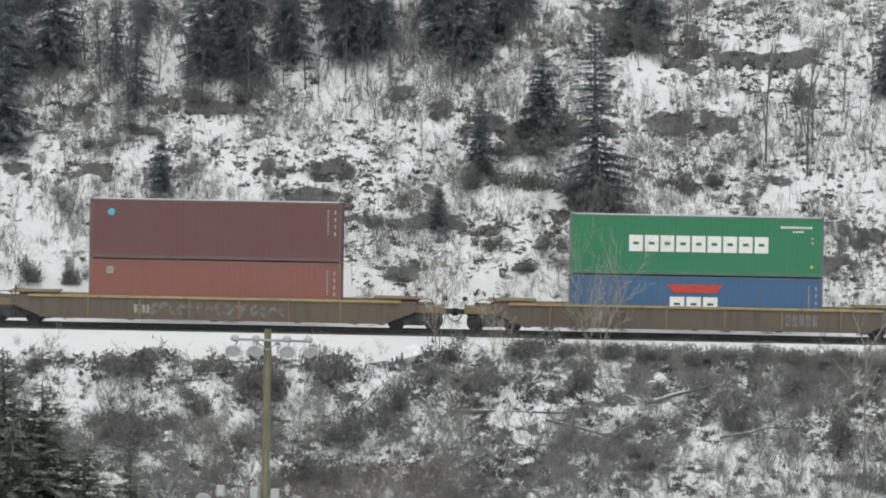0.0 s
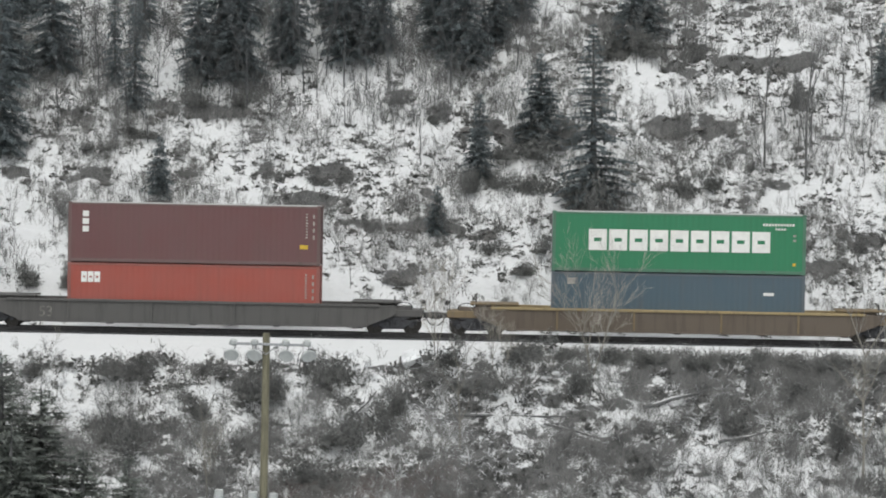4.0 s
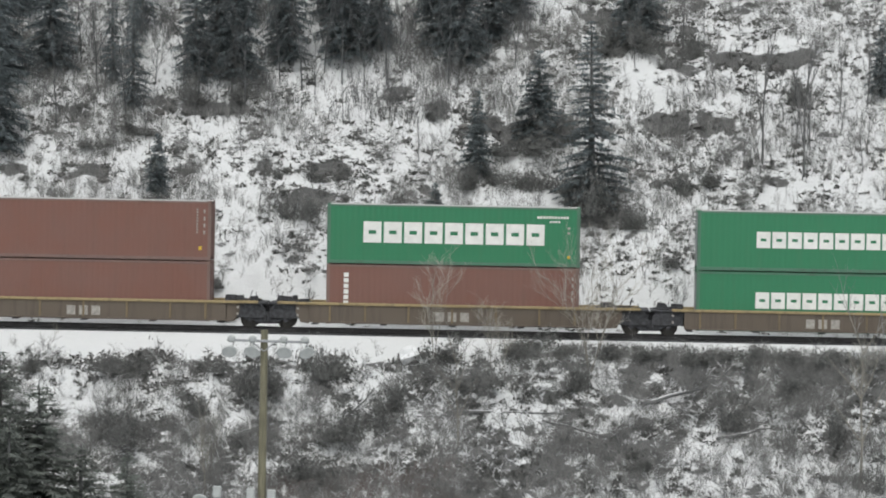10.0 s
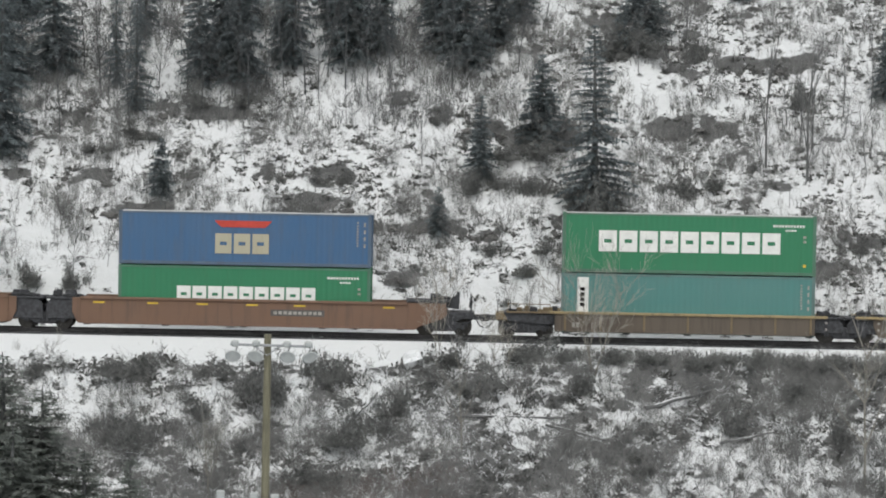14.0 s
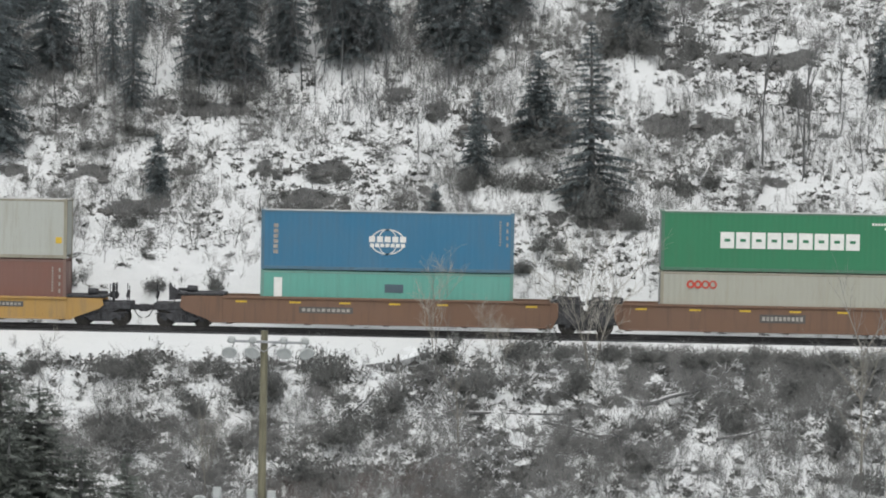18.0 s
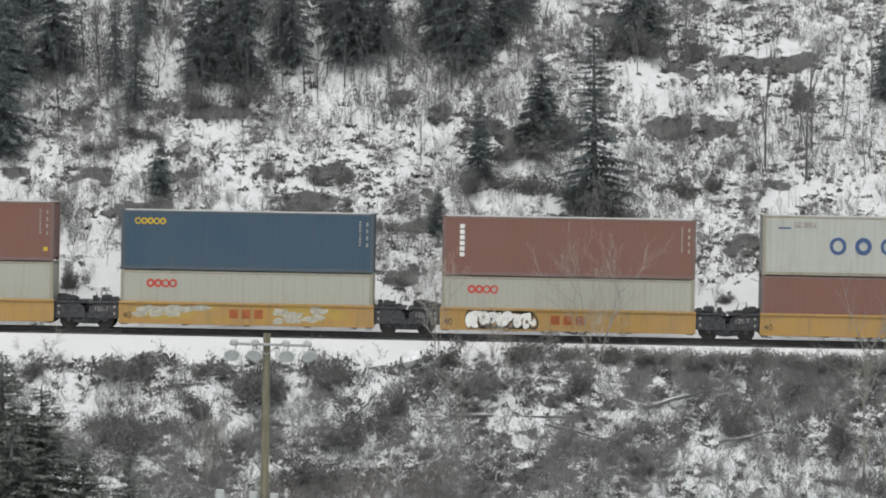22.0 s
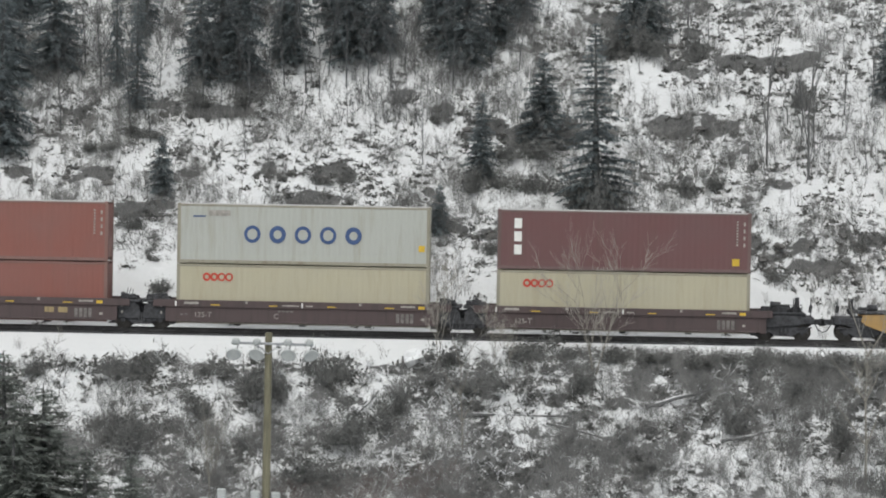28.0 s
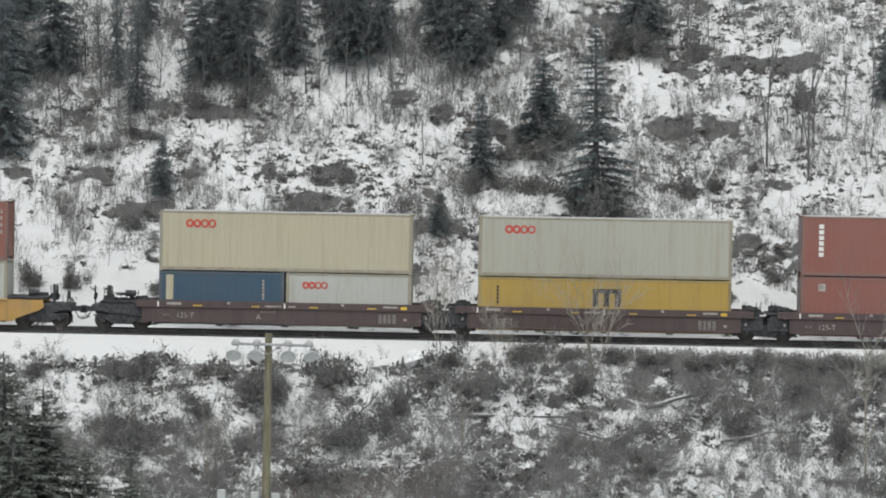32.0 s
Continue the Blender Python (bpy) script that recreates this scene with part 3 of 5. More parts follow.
            put("sticker", rod(r, 0.006, 20, None, "y"), mt, c, (a - half, -hw - 0.006, tall - drop))
        elif kind == "arch":         # a squat double arch
            mt, a, drop, w, h = args
            for i in range(3):
                put("emblem", block(w * 0.2, 0.006, h, 0.001), mt, c, (a - half - w * 0.4 + i * w * 0.4, -hw - 0.006, tall - drop - h / 2))
            put("emblem", block(w, 0.006, h * 0.25, 0.001), mt, c, (a - half, -hw - 0.007, tall - drop - h * 0.12))
        elif kind == "flag":         # a tapered red wedge
            mt, a, b, drop, h = args
            w = b - a
            put("emblem", profile(((-w / 2, 0), (w / 2, 0), (w / 2 - w * 0.12, -h), (-w / 2 + w * 0.12, -h)), 0.006, 0.001), mt, c, ((a + b) / 2 - half, -hw - 0.006, tall - drop))
    TRAIN.append((c, u, z))
    return c


# ---- well cars ----
def truck(parent, x):
    """A two-axle truck under a car end or a joint."""
    # the spring plank and an added dark block close the space between the side frames
    tr = put("truck", block(0.45, 2.0, 0.32, 0.03), BLACK_STEEL, parent, (x, 0, 0.55), label="grimy black two-axle truck")
    frame_shape = ((-1.15, -0.02), (-1.15, 0.16), (-0.75, 0.20), (-0.35, 0.34), (0.35, 0.34), (0.75, 0.20), (1.15, 0.16), (1.15, -0.02), (0.78, -0.02), (0.42, -0.22), (-0.42, -0.22), (-0.78, -0.02))
    for side in (-1, 1):
        put("side_frame", profile(frame_shape, 0.14, 0.02), BLACK_STEEL, tr, (0, side * 1.0, -0.10))
        for k in (-0.89, 0.89):
            put("bearing_cap", rod(0.12, 0.10, 12, None, "y"), BLACK_STEEL, tr, (k, side * 1.1, -0.12))
        for k in (-0.12, 0.12):
            put("spring", rod(0.075, 0.26, 10), BLACK_STEEL, tr, (k, side * 1.09, -0.08))
    put("brake_rigging", block(1.25, 1.7, 0.44, 0.05), BLACK_STEEL, tr, (0, 0, -0.10))
    for k in (-0.89, 0.89):
        key = "wheelset"
        if key not in MESHES:
            bm = bmesh.new()
            turn = Matrix.Rotation(math.pi / 2, 4, "X")
            for y, r, d in ((-0.74, 0.42, 0.12), (0.74, 0.42, 0.12), (-0.68, 0.45, 0.03), (0.68, 0.45, 0.03), (0, 0.08, 2.1)):
                bmesh.ops.create_cone(bm, cap_ends=True, segments=24 if r > 0.2 else 10, radius1=r, radius2=r, depth=d, matrix=Matrix.Translation((0, y, 0)) @ turn)
            for y in (-0.81, 0.81):
                for a in range(3):
                    bmesh.ops.create_cube(bm, size=1.0, matrix=Matrix.Translation((0, y, 0)) @ Matrix.Rotation(a * 2.094, 4, "Y") @ Matrix.Translation((0.2, 0, 0)) @ Matrix.Diagonal((0.22, 0.03, 0.05, 1)))
            MESHES[key] = from_bm("wheelset", bm)
        w = put("wheelset", MESHES[key], WHEEL_STEEL, tr, (k, 0, -0.13), label="worn steel wheelset")
        WHEELSETS.append((w, k))
    return tr


def car_end(car, s, well, kind, reach, style, mats, top):
    """The platform over a truck, on the side s, with brake gear and rails; kind 'coupler' or 'joint'."""
    body_mat, sill_mat = mats
    tan = style[1] in (SILL_YELLOW, CAR_GREY)
    trim = {SILL_YELLOW: RIB_TAN, CAR_GREY: CAR_GREY}.get(style[1], BLACK_STEEL)
    dice = random.Random(int(reach * 100) + s)
    at = lambda back: s * (reach - back)
    if kind == "joint":
        b = reach - 0.05
        length = b - well
        xm = s * (well + length / 2)
        put("end_platform", block(length, 2.5, 0.10, 0.02), BLACK_STEEL, car, (xm, 0, top - 0.09))
        put("centre_sill", block(length + 0.5, 0.9, 0.40, 0.02), BLACK_STEEL, car, (xm - s * 0.2, 0, 0.94))
        brown = length - 1.55 if tan or style[1] == CAR_RUST else 0.0
        for side in (-1, 1):
            if brown > 0.1:
                plate = ((0, 0.28), (0, top - 0.04), (brown + 0.25, top - 0.04), (brown + 0.25, 0.85), (brown, 0.34))
                put("end_gusset", profile(tuple((s * p, q) for p, q in plate), 0.05, 0.008), body_mat, car, (s * well, side * 1.25, 0))
                if tan:
                    put("end_chord", block(length - 1.02, 0.15, 0.13, 0.02), sill_mat, car, (s * (well + 0.6 + (length - 1.02) / 2), side * 1.33, top - 0.03))
                    put("chord_tip", profile(tuple((s * p, q) for p, q in ((0, 0.05), (0, -0.05), (0.22, -0.24), (0.26, -0.18))), 0.12, 0.008), BLACK_STEEL, car, (s * (b - 0.44), side * 1.30, top - 0.03))
            dark = ((max(brown, 0), 0.50), (max(brown, 0), top - 0.10), (length - 0.30, top - 0.10), (length - 0.06, top - 0.34), (length - 0.02, 0.50))
            put("end_frame", profile(tuple((s * p, q) for p, q in dark), 0.08, 0.012), BLACK_STEEL, car, (s * well, side * 1.14, 0))
        if style[1] == BLACK_STEEL and s < 0:
            put("stencil_number", letters("125-T", 0.30), MARK_PALE, car, (-(well + 0.85), -1.19, top - 0.50), label="painted number")
        if style[1] == CAR_MAROON:
            put("step_plate", block(0.34, 0.04, 0.20, 0.02), MARK_YELLOW, car, (s * (well + 0.36), -1.20, 1.22))
        put("warning_mark", block(0.11, 0.006, 0.10, 0.001), MARK_PALE, car, (s * (well + (0.22 if not tan else 0.55)), -1.19 if not tan else -1.28, top - 0.30))
        put("warning_mark", block(0.09, 0.006, 0.12, 0.001), MARK_PALE, car, (s * (well + (0.22 if not tan else 0.55)), -1.19 if not tan else -1.28, top - 0.62))
        for k in range(9):
            p, y, h = dice.uniform(0.05, 0.80), dice.uniform(-1.0, 0.4), dice.uniform(0.07, 0.17) + (0.16 if k % 3 == 0 else 0)
            put("brake_gear", block(dice.uniform(0.2, 0.6), 0.3, h, 0.03), BLACK_STEEL, car, (s * (well + length * p), y, top - 0.04 + h / 2), (0, dice.uniform(-8, 8), 0))
        for k in range(5):
            h = dice.uniform(0.25, 0.62)
            put("grab_rail", rod(0.018, h, 6), BLACK_STEEL, car, (s * (well + length * dice.uniform(0.3, 0.85)), -1.0, top - 0.06 + h / 2), (0, dice.uniform(-22, 22), 0))
        put("brake_pipe", rod(0.025, length * 0.6, 6, None, "x"), BLACK_STEEL, car, (s * (well + length * 0.42), -1.08, top + 0.10), (0, dice.uniform(-3, 3), 0))
        return
    # coupler end: the side runs on over the truck and its lower edge rises, a beam carries the coupler
    g = reach - 1.85 - well
    deck_mat = trim
    beam = 1.9 if not tan else 1.7
    put("draft_beam", block(beam, 2.2, 0.34, 0.03), deck_mat, car, (at(0.5 + beam / 2), 0, 1.0))
    put("centre_sill", block(reach - 0.6 - well, 0.9, 0.40, 0.02), BLACK_STEEL, car, (s * (well + (reach - 0.6 - well) / 2), 0, 0.90))
    short = style[0] == 0.0       # ends that stop short of the truck
    if not tan and not short:
        put("end_platform", block(g + 0.25, 2.3, 0.14, 0.03), BLACK_STEEL, car, (s * (well + g / 2 + 0.05), 0, top + 0.06))
    elif short:
        put("end_platform", block(reach - 0.9 - well, 2.4, 0.10, 0.02), BLACK_STEEL, car, (s * (well + (reach - 0.9 - well) / 2), 0, top - 0.12))
        for side in (-1, 1):
            put("platform_edge", block(reach - 1.0 - well, 0.06, 0.09, 0.015), trim, car, (s * (well + (reach - 1.0 - well) / 2), side * 1.22, top - 0.07))
            put("end_frame", profile(tuple((s * p, q) for p, q in ((0.25, 0.62), (0.25, top - 0.14), (reach - 0.9 - well, top - 0.14), (reach - 1.1 - well, 0.80))), 0.08, 0.012), BLACK_STEEL, car, (s * well, side * 1.12, 0))
        for k in range(7):
            h = dice.uniform(0.10, 0.30)
            put("brake_gear", block(dice.uniform(0.15, 0.5), 0.3, h, 0.03), (BLACK_STEEL, trim, trim)[k % 3], car, (s * (well + 0.3 + (reach - 1.6 - well) * k / 6), dice.uniform(-0.9, 0.2), top - 0.07 + h / 2), (0, dice.uniform(-8, 8), 0))
        for k in range(5):
            h = dice.uniform(0.35, 0.70)
            put("grab_rail", rod(0.018, h, 6), trim, car, (s * (well + 0.5 + (reach - 1.6 - well) * k / 4), -1.1, top - 0.08 + h / 2), (0, dice.uniform(-10, 10), 0))
        put("hand_rail", rod(0.02, (reach - 1.6 - well), 6, None, "x"), trim, car, (s * (well + 0.5 + (reach - 1.6 - well) / 2), -1.1, top + 0.32))
    else:
        put("end_platform", block(g + 1.0, 2.3, 0.08, 0.02), trim, car, (s * (well + g / 2 - 0.25), 0, top + 0.12))
    shape = ((-0.1, 0.28), (-0.1, top - 0.01), (g, top - 0.03), (g + 0.06, 1.02), (g - 0.15, 0.84), (g - 1.25, 0.44), (g - 1.5, 0.28)) if g > 1.6 else ((0, 0.28), (0, top - 0.01), (g, top - 0.03), (g + 0.06, 1.02), (g - 0.15, 0.84), (0.1, 0.40))
    if short:
        shape = ((0, 0.33), (0, top - 0.01), (0.30, top - 0.03), (0.30, 0.38), (0.24, 0.33))
    for side in (-1, 1):
        put("end_gusset", profile(tuple((s * p, q) for p, q in shape), 0.05, 0.008), body_mat, car, (s * well, side * 1.30, 0))
        # dark plate, added to close the gap between deck and truck
        put("truck_hanger", profile(tuple((s * p, q) for p, q in ((0, 0.5), (0, 1.1), (1.9, 1.1), (1.9, 0.78), (1.2, 0.62))), 0.06, 0.01), BLACK_STEEL, car, (at(3.0), side * 1.05, 0))
    truck(car, at(1.95))
    put("coupler_shank", block(0.75, 0.24, 0.26, 0.03), BLACK_STEEL, car, (at(0.3), 0, 0.90))
    put("coupler_knuckle", block(0.30, 0.36, 0.36, 0.06), BLACK_STEEL, car, (at(0.05), 0.04, 0.88))
    put("brake_hose", profile(((0, 0), (s * 0.08, -0.12), (s * 0.22, -0.34), (s * 0.42, -0.44), (s * 0.42, -0.48), (s * 0.20, -0.39), (s * 0.04, -0.14), (-s * 0.04, 0)), 0.05, 0.008), BLACK_STEEL, car, (at(0.42), -0.3, 0.86))
    # brake stand with its wheel, seen edge on, thin uprights, and the brake cylinder
    if short and tan:
        put("end_rail", rod(0.024, 0.7, 6), BLACK_STEEL, car, (at(0.6), -0.9, 1.45))
        put("hand_brake_wheel", rod(0.24, 0.05, 18, None, "x"), BLACK_STEEL, car, (at(1.2), -0.4, 1.52), label="round hand brake wheel")
    elif tan:
        for back, w in ((1.55, 1.0), (2.2, 0.7)):
            put("platform_box", block(w, 0.9, 0.20, 0.03), body_mat, car, (at(back), -0.6, 1.24), (0, dice.uniform(-4, 4), 0))
        put("grab_rail", ring(0.30, 0.26, 0, 180, 1.5, 0.03), BLACK_STEEL, car, (at(1.45), -1.06, 1.26))
        for back, h in ((0.62, 0.48), (0.40, 0.36), (0.52, 0.3)):
            put("end_rail", rod(0.022, h, 6), BLACK_STEEL, car, (at(back), -0.9, 1.16 + h / 2), (0, dice.uniform(-10, 10), 0))
        put("brake_gear", block(0.22, 0.2, 0.2, 0.06), BLACK_STEEL, car, (at(0.50), -0.6, 1.55), (0, 20, 0))
        put("hand_brake_wheel", rod(0.24, 0.05, 18, None, "x"), BLACK_STEEL, car, (at(1.9), -0.4, 1.58), label="round hand brake wheel")
    else:
        stand = ((0.0, 1.30), (0.0, 2.12), (-0.10, 2.16), (-0.16, 1.96), (-0.95, 1.56), (-0.95, 1.40))
        if style[0] > 0.77:
            put("brake_stand", profile(tuple((s * p, q) for p, q in stand), 0.10, 0.01), BLACK_STEEL, car, (at(1.22), -0.85, 0))
        else:
            put("brake_stand", block(0.14, 0.14, 0.95, 0.03), BLACK_STEEL, car, (at(1.36), -0.80, 1.62))
            put("brake_gear", block(0.42, 0.3, 0.34, 0.08), BLACK_STEEL, car, (at(1.34), -0.5, 1.50), (0, 12 * s, 0))
        put("hand_brake_wheel", rod(0.26, 0.06, 18, None, "x"), BLACK_STEEL, car, (at(1.24), -0.6, 1.84), label="round hand brake wheel")
        put("brake_cylinder", rod(0.17, 0.5, 14, 0.14, "x"), BLACK_STEEL, car, (at(2.35), -0.7, top + 0.30))
        put("brake_cylinder_rod", rod(0.07, 0.5, 8, None, "x"), BLACK_STEEL, car, (at(1.9), -0.7, top + 0.26))
        for back, h, y in ((0.66, 0.95, -1.0), (0.62, 0.80, -0.5), (1.5, 0.9, -1.0)):
            put("end_rail", rod(0.024, h, 6), BLACK_STEEL, car, (at(back), y, 1.15 + h / 2))
        put("end_rail_box", block(0.16, 0.14, 0.36, 0.04), BLACK_STEEL, car, (at(0.66), -0.8, 1.56), (0, 10, 0))
        for z in (1.45, 1.75):
            put("rung", rod(0.015, 0.5, 5, None, "y"), BLACK_STEEL, car, (at(0.64), -0.75, z))
    put("end_step", block(0.5, 0.08, 0.07, 0.01), BLACK_STEEL, car, (at(0.85), -1.12, 0.66))


def well_car(label, u, left, right, half_well, top, mats, ribs=(), dashes=(), marks=(), chord=0.13, sill=True, style=(0.0, BLACK_STEEL), own_left=True, low=0.305):
    """left and right: ('coupler' or 'joint', metres from the middle). mats: side, sill, rib."""
    body, sill_mat, rib_mat = mats
    car = thing("well_car", label, "rail car", "well cars of the train")
    for side in (-1, 1):
        put("side_sill", block(2 * half_well, 0.05, top - low, 0.012), body, car, (0, side * 1.33, (top + low) / 2))
        put("top_chord", block(2 * half_well + (1.2 if sill else 0.0), 0.16, chord, 0.02), sill_mat, car, (0, side * 1.34, top + 0.02 - chord / 2))
        put("bottom_chord", block(2 * half_well - 0.4, 0.14, 0.07, 0.02), body, car, (0, side * 1.34, low + 0.02))
        for r in ribs:
            put("rib", block(0.10, 0.07, top - low - 0.16, 0.012), rib_mat, car, (r, side * 1.385, (top + low) / 2 - 0.01))
    for k in range(5):
        put("cross_beam", block(0.32, 2.5, 0.045, 0.01), BLACK_STEEL, car, ((k - 2) * (half_well * 0.48), 0, 0.262))
    for s, (kind, reach) in ((-1, left), (1, right)):
        car_end(car, s, half_well, kind, reach, style, (body, sill_mat), top)
    if left[0] == "joint" and own_left:
        truck(car, -left[1])
    if left[0] == "joint":
        put("articulation", block(0.6, 0.4, 0.3, 0.04), BLACK_STEEL, car, (-left[1], 0, 0.9))
    for mt, x, w, z, h in dashes:
        put("reflector_stripe", block(w, 0.006, h, 0.001), mt, car, (x, -1.422 if sill else -1.362, z))
    for m in marks:
        if m[0] == "number":
            put("stencil_number", letters(m[1], m[3]), m[4], car, (m[2], -1.364, m[5]), label="painted number")
        elif m[0] == "plate":
            _, x, w, z, h = m
            put("number_panel", block(w, 0.006, h, 0.001), CAR_GREY, car, (x, -1.362, z))
            bars(car, "stencil_mark", MARK_PALE, x - w * 0.46, x + w * 0.46, z - h * 0.25, z + h * 0.25, 10, 0.3, -1.364)
        elif m[0] == "bars":
            _, mt, x0, x1, z0, z1, count = m
            bars(car, "stencil_mark", mt, x0, x1, z0, z1, count, 0.3, -1.357)
        elif m[0] == "scrawl":
            _, x, w, z, h, mt = m
            dice = random.Random(int(x * 100))
            for i in range(15):
                ang = dice.uniform(-35, 35)
                if mt == MARK_WHITE:
                    put("graffiti_outline", ring(round(h * 0.52, 3), round(h * 0.40, 3), 0, 360, 0.62), MARK_BLACK, car, (x - w / 2 + w * (i + 0.5) / 15, -1.363, z), (0, ang, 0))
                put("graffiti", ring(h * dice.uniform(0.3, 0.48), h * 0.12, dice.uniform(0, 90), dice.uniform(200, 360), dice.uniform(0.5, 1.0)), mt, car,
                    (x - w / 2 + w * (i + 0.5) / 15, -1.366 - 0.0015 * (i % 3), z + dice.uniform(-0.08, 0.08) * h), (0, ang, 0))
        elif m[0] == "peel":
            _, x, w, z, h, mt = m
            dice = random.Random(int(x * 77))
            for i in range(11):
                pts = tuple((round(w * 0.17 * math.cos(k * 1.047) * dice.uniform(0.5, 1.2), 3), round(h * 0.24 * math.sin(k * 1.047) * dice.uniform(0.5, 1.1), 3)) for k in range(6))
                put("paint_patch", profile(pts, 0.004, 0.001), mt, car, (x - w / 2 + w * dice.random(), (-1.3585 if mt == YELLOW else -1.3650) - 0.0005 * i, z + h * dice.uniform(-0.3, 0.3)))
    TRAIN.append((car, u, 0.0))
    return car


E_BIG = ("word", MARK_WHITE, 1.69, 10.53, 0.80, 1.10, 9)
E_MID = ("word", MARK_WHITE, 2.80, 9.58, 0.95, 0.85, 9)
OOCL = ("rings", MARK_RED, 1.45, 0.36, 0.42, 0.20, (0, 0, 1, 1), 0.95)
TRIO = ("column", MARK_WHITE, 0.84, 0.23, 0.38, 1.62, 6)
CODE, NUM = ("code",), ("numbers",)
COSCO = ("rings", MARK_BLUE, 3.62, 1.22, 1.02, 0.42, (1, 0, 1, 1, 0), 0.95)
CORNER = ("patch", MARK_BLUE, 0.75, 1.35, 0.58, 0.07), ("patch", MARK_PALE, 1.5, 2.55, 0.32, 0.26), ("patch", MARK_YELLOW, 11.65, 11.95, 1.85, 0.3)
UPPER, LOWER = "stacked on another container", "in a rail car well"
HC, STD = 2.896, 2.591


def stack(u, floor, low, high):
    """Two containers, one upon the other."""
    zz = floor
    for k, (mt, words, tall, marks) in enumerate((low, high)):
        container(mt, words, u, zz, tall, marks=marks, stands=(LOWER, UPPER)[k], roof=(mt, ROOF_DUST)[k])
        zz += tall + 0.02


FLOOR = 0.29
RIBS_A = (-7.0, -4.15, -1.4, 1.4, 4.15, 7.0)
MATS_A = (CAR_BROWN, SILL_YELLOW, RIB_TAN)
# four single cars with long wells
single = dict(left=("coupler", 11.62), right=("coupler", 11.62), half_well=8.4, top=1.40, style=(0.45, SILL_YELLOW))
well_car("grimy brown well car with a worn yellow top sill", 12.21, mats=MATS_A, ribs=RIBS_A, marks=[("bars", MARK_FAINT, 4.3, 5.9, 0.55, 1.1, 5)], **single)
stack(12.21, FLOOR, (BLUE, "royal blue", STD, [("flag", MARK_RED, 4.7, 7.4, 0.42, 0.38), ("word", MARK_WHITE, 4.8, 7.2, 0.98, 0.75, 3), NUM]), (GREEN, "green", HC, [E_MID, CODE]))
well_car("grimy brown well car with faded graffiti on its side", -10.98, mats=MATS_A, ribs=(-6.1, -3.6, -1.2, 1.2, 3.6, 6.1),
         marks=[("scrawl", 0.2, 6.6, 0.8, 0.75, MARK_FAINT), ("bars", MARK_PALE, -3.9, -3.1, 0.6, 1.0, 4)], **single)
stack(-10.98, FLOOR, (RUST_RED, "rust red", HC, [("patch", MARK_PALE, 0.85, 1.2, 0.35, 0.36), NUM]), (MAROON, "maroon", HC, [("disc", MARK_CYAN, 1.05, 0.65, 0.17), NUM]))
well_car("grimy brown well car with a worn yellow top sill", -34.17, mats=MATS_A, ribs=(-5.8, -2.1, 2.1, 5.8), **single)
stack(-34.17, FLOOR, (SLATE, "slate blue", HC, [("patch", MARK_PALE, 0.75, 1.15, 0.3, 0.3), ("patch", MARK_WHITE, 10.2, 10.7, 0.85, 0.15)]), (GREEN, "green", HC, [E_BIG, CODE]))
well_car("grimy grey well car with a number on its side", -57.54, mats=(CAR_GREY, CAR_GREY, CAR_GREY), ribs=(-6, -2, 2, 6),
         marks=[("number", "53", -7.1, 0.72, MARK_FAINT, 0.55)], **dict(single, style=(0.45, CAR_GREY)))
stack(-57.54, FLOOR, (VERMILION, "orange-red", HC, [("word", MARK_WHITE, 0.65, 1.6, 0.42, 0.55, 3), NUM]), (MAROON, "maroon", HC, [("column", MARK_WHITE, 0.7, 0.3, 0.38, 1.1, 3), NUM, ("patch", MARK_YELLOW, 11.2, 11.6, 1.9, 0.2)]))

# five joined brown units with yellow sills
B_U = [-78.80, -95.50, -113.33, -131.13, -147.75]
B_JOINTS = [-86.60, -103.80, -122.23, -140.18]
B_WELLS = [6.3, 6.65, 6.9, 6.9, 6.1]
B_STACKS = [((OXIDE, "brown", HC, [TRIO, NUM]), (GREEN, "green", HC, [E_MID, CODE])),
            ((GREEN, "green", HC, [E_MID, CODE]), (GREEN, "green", HC, [E_MID, CODE])),
            ((OXIDE, "brown", HC, [TRIO, NUM]), (GREEN, "bright green", HC, [E_BIG, CODE])),
            ((OXIDE, "brown", HC, [TRIO]), (OXIDE, "brown", HC, [TRIO, NUM, ("patch", MARK_YELLOW, 11.6, 11.75, 2.2, 0.18)])),
            ((TEAL, "teal", HC, [("patch", MARK_WHITE, 0.75, 1.3, 0.2, 1.75), ("column", MARK_BLACK, 0.9, 0.22, 0.65, 1.0, 4), NUM]), (GREEN, "green", HC, [E_BIG, CODE]))]
for i, u in enumerate(B_U):
    left = ("joint", u - B_JOINTS[i]) if i < 4 else ("coupler", 9.75)
    right = ("joint", B_JOINTS[i - 1] - u) if i > 0 else ("coupler", 9.78)
    marks = [("bars", MARK_PALE, -0.9, 0.9, 0.5, 0.95, 3)] if i in (1, 2, 3) else [("bars", MARK_PALE, -5.6, -5.2, 0.55, 0.8, 2)]
    well_car("grimy brown articulated well car unit with yellow sill", u, left, right, B_WELLS[i], 1.30, (CAR_BROWN, SILL_YELLOW, RIB_TAN), ribs=(-5.9, -4.2, -2.1, 0, 2.1, 4.2, 5.9), marks=marks, style=(0.0, SILL_YELLOW), low=0.35)
    stack(u, FLOOR, *B_STACKS[i])

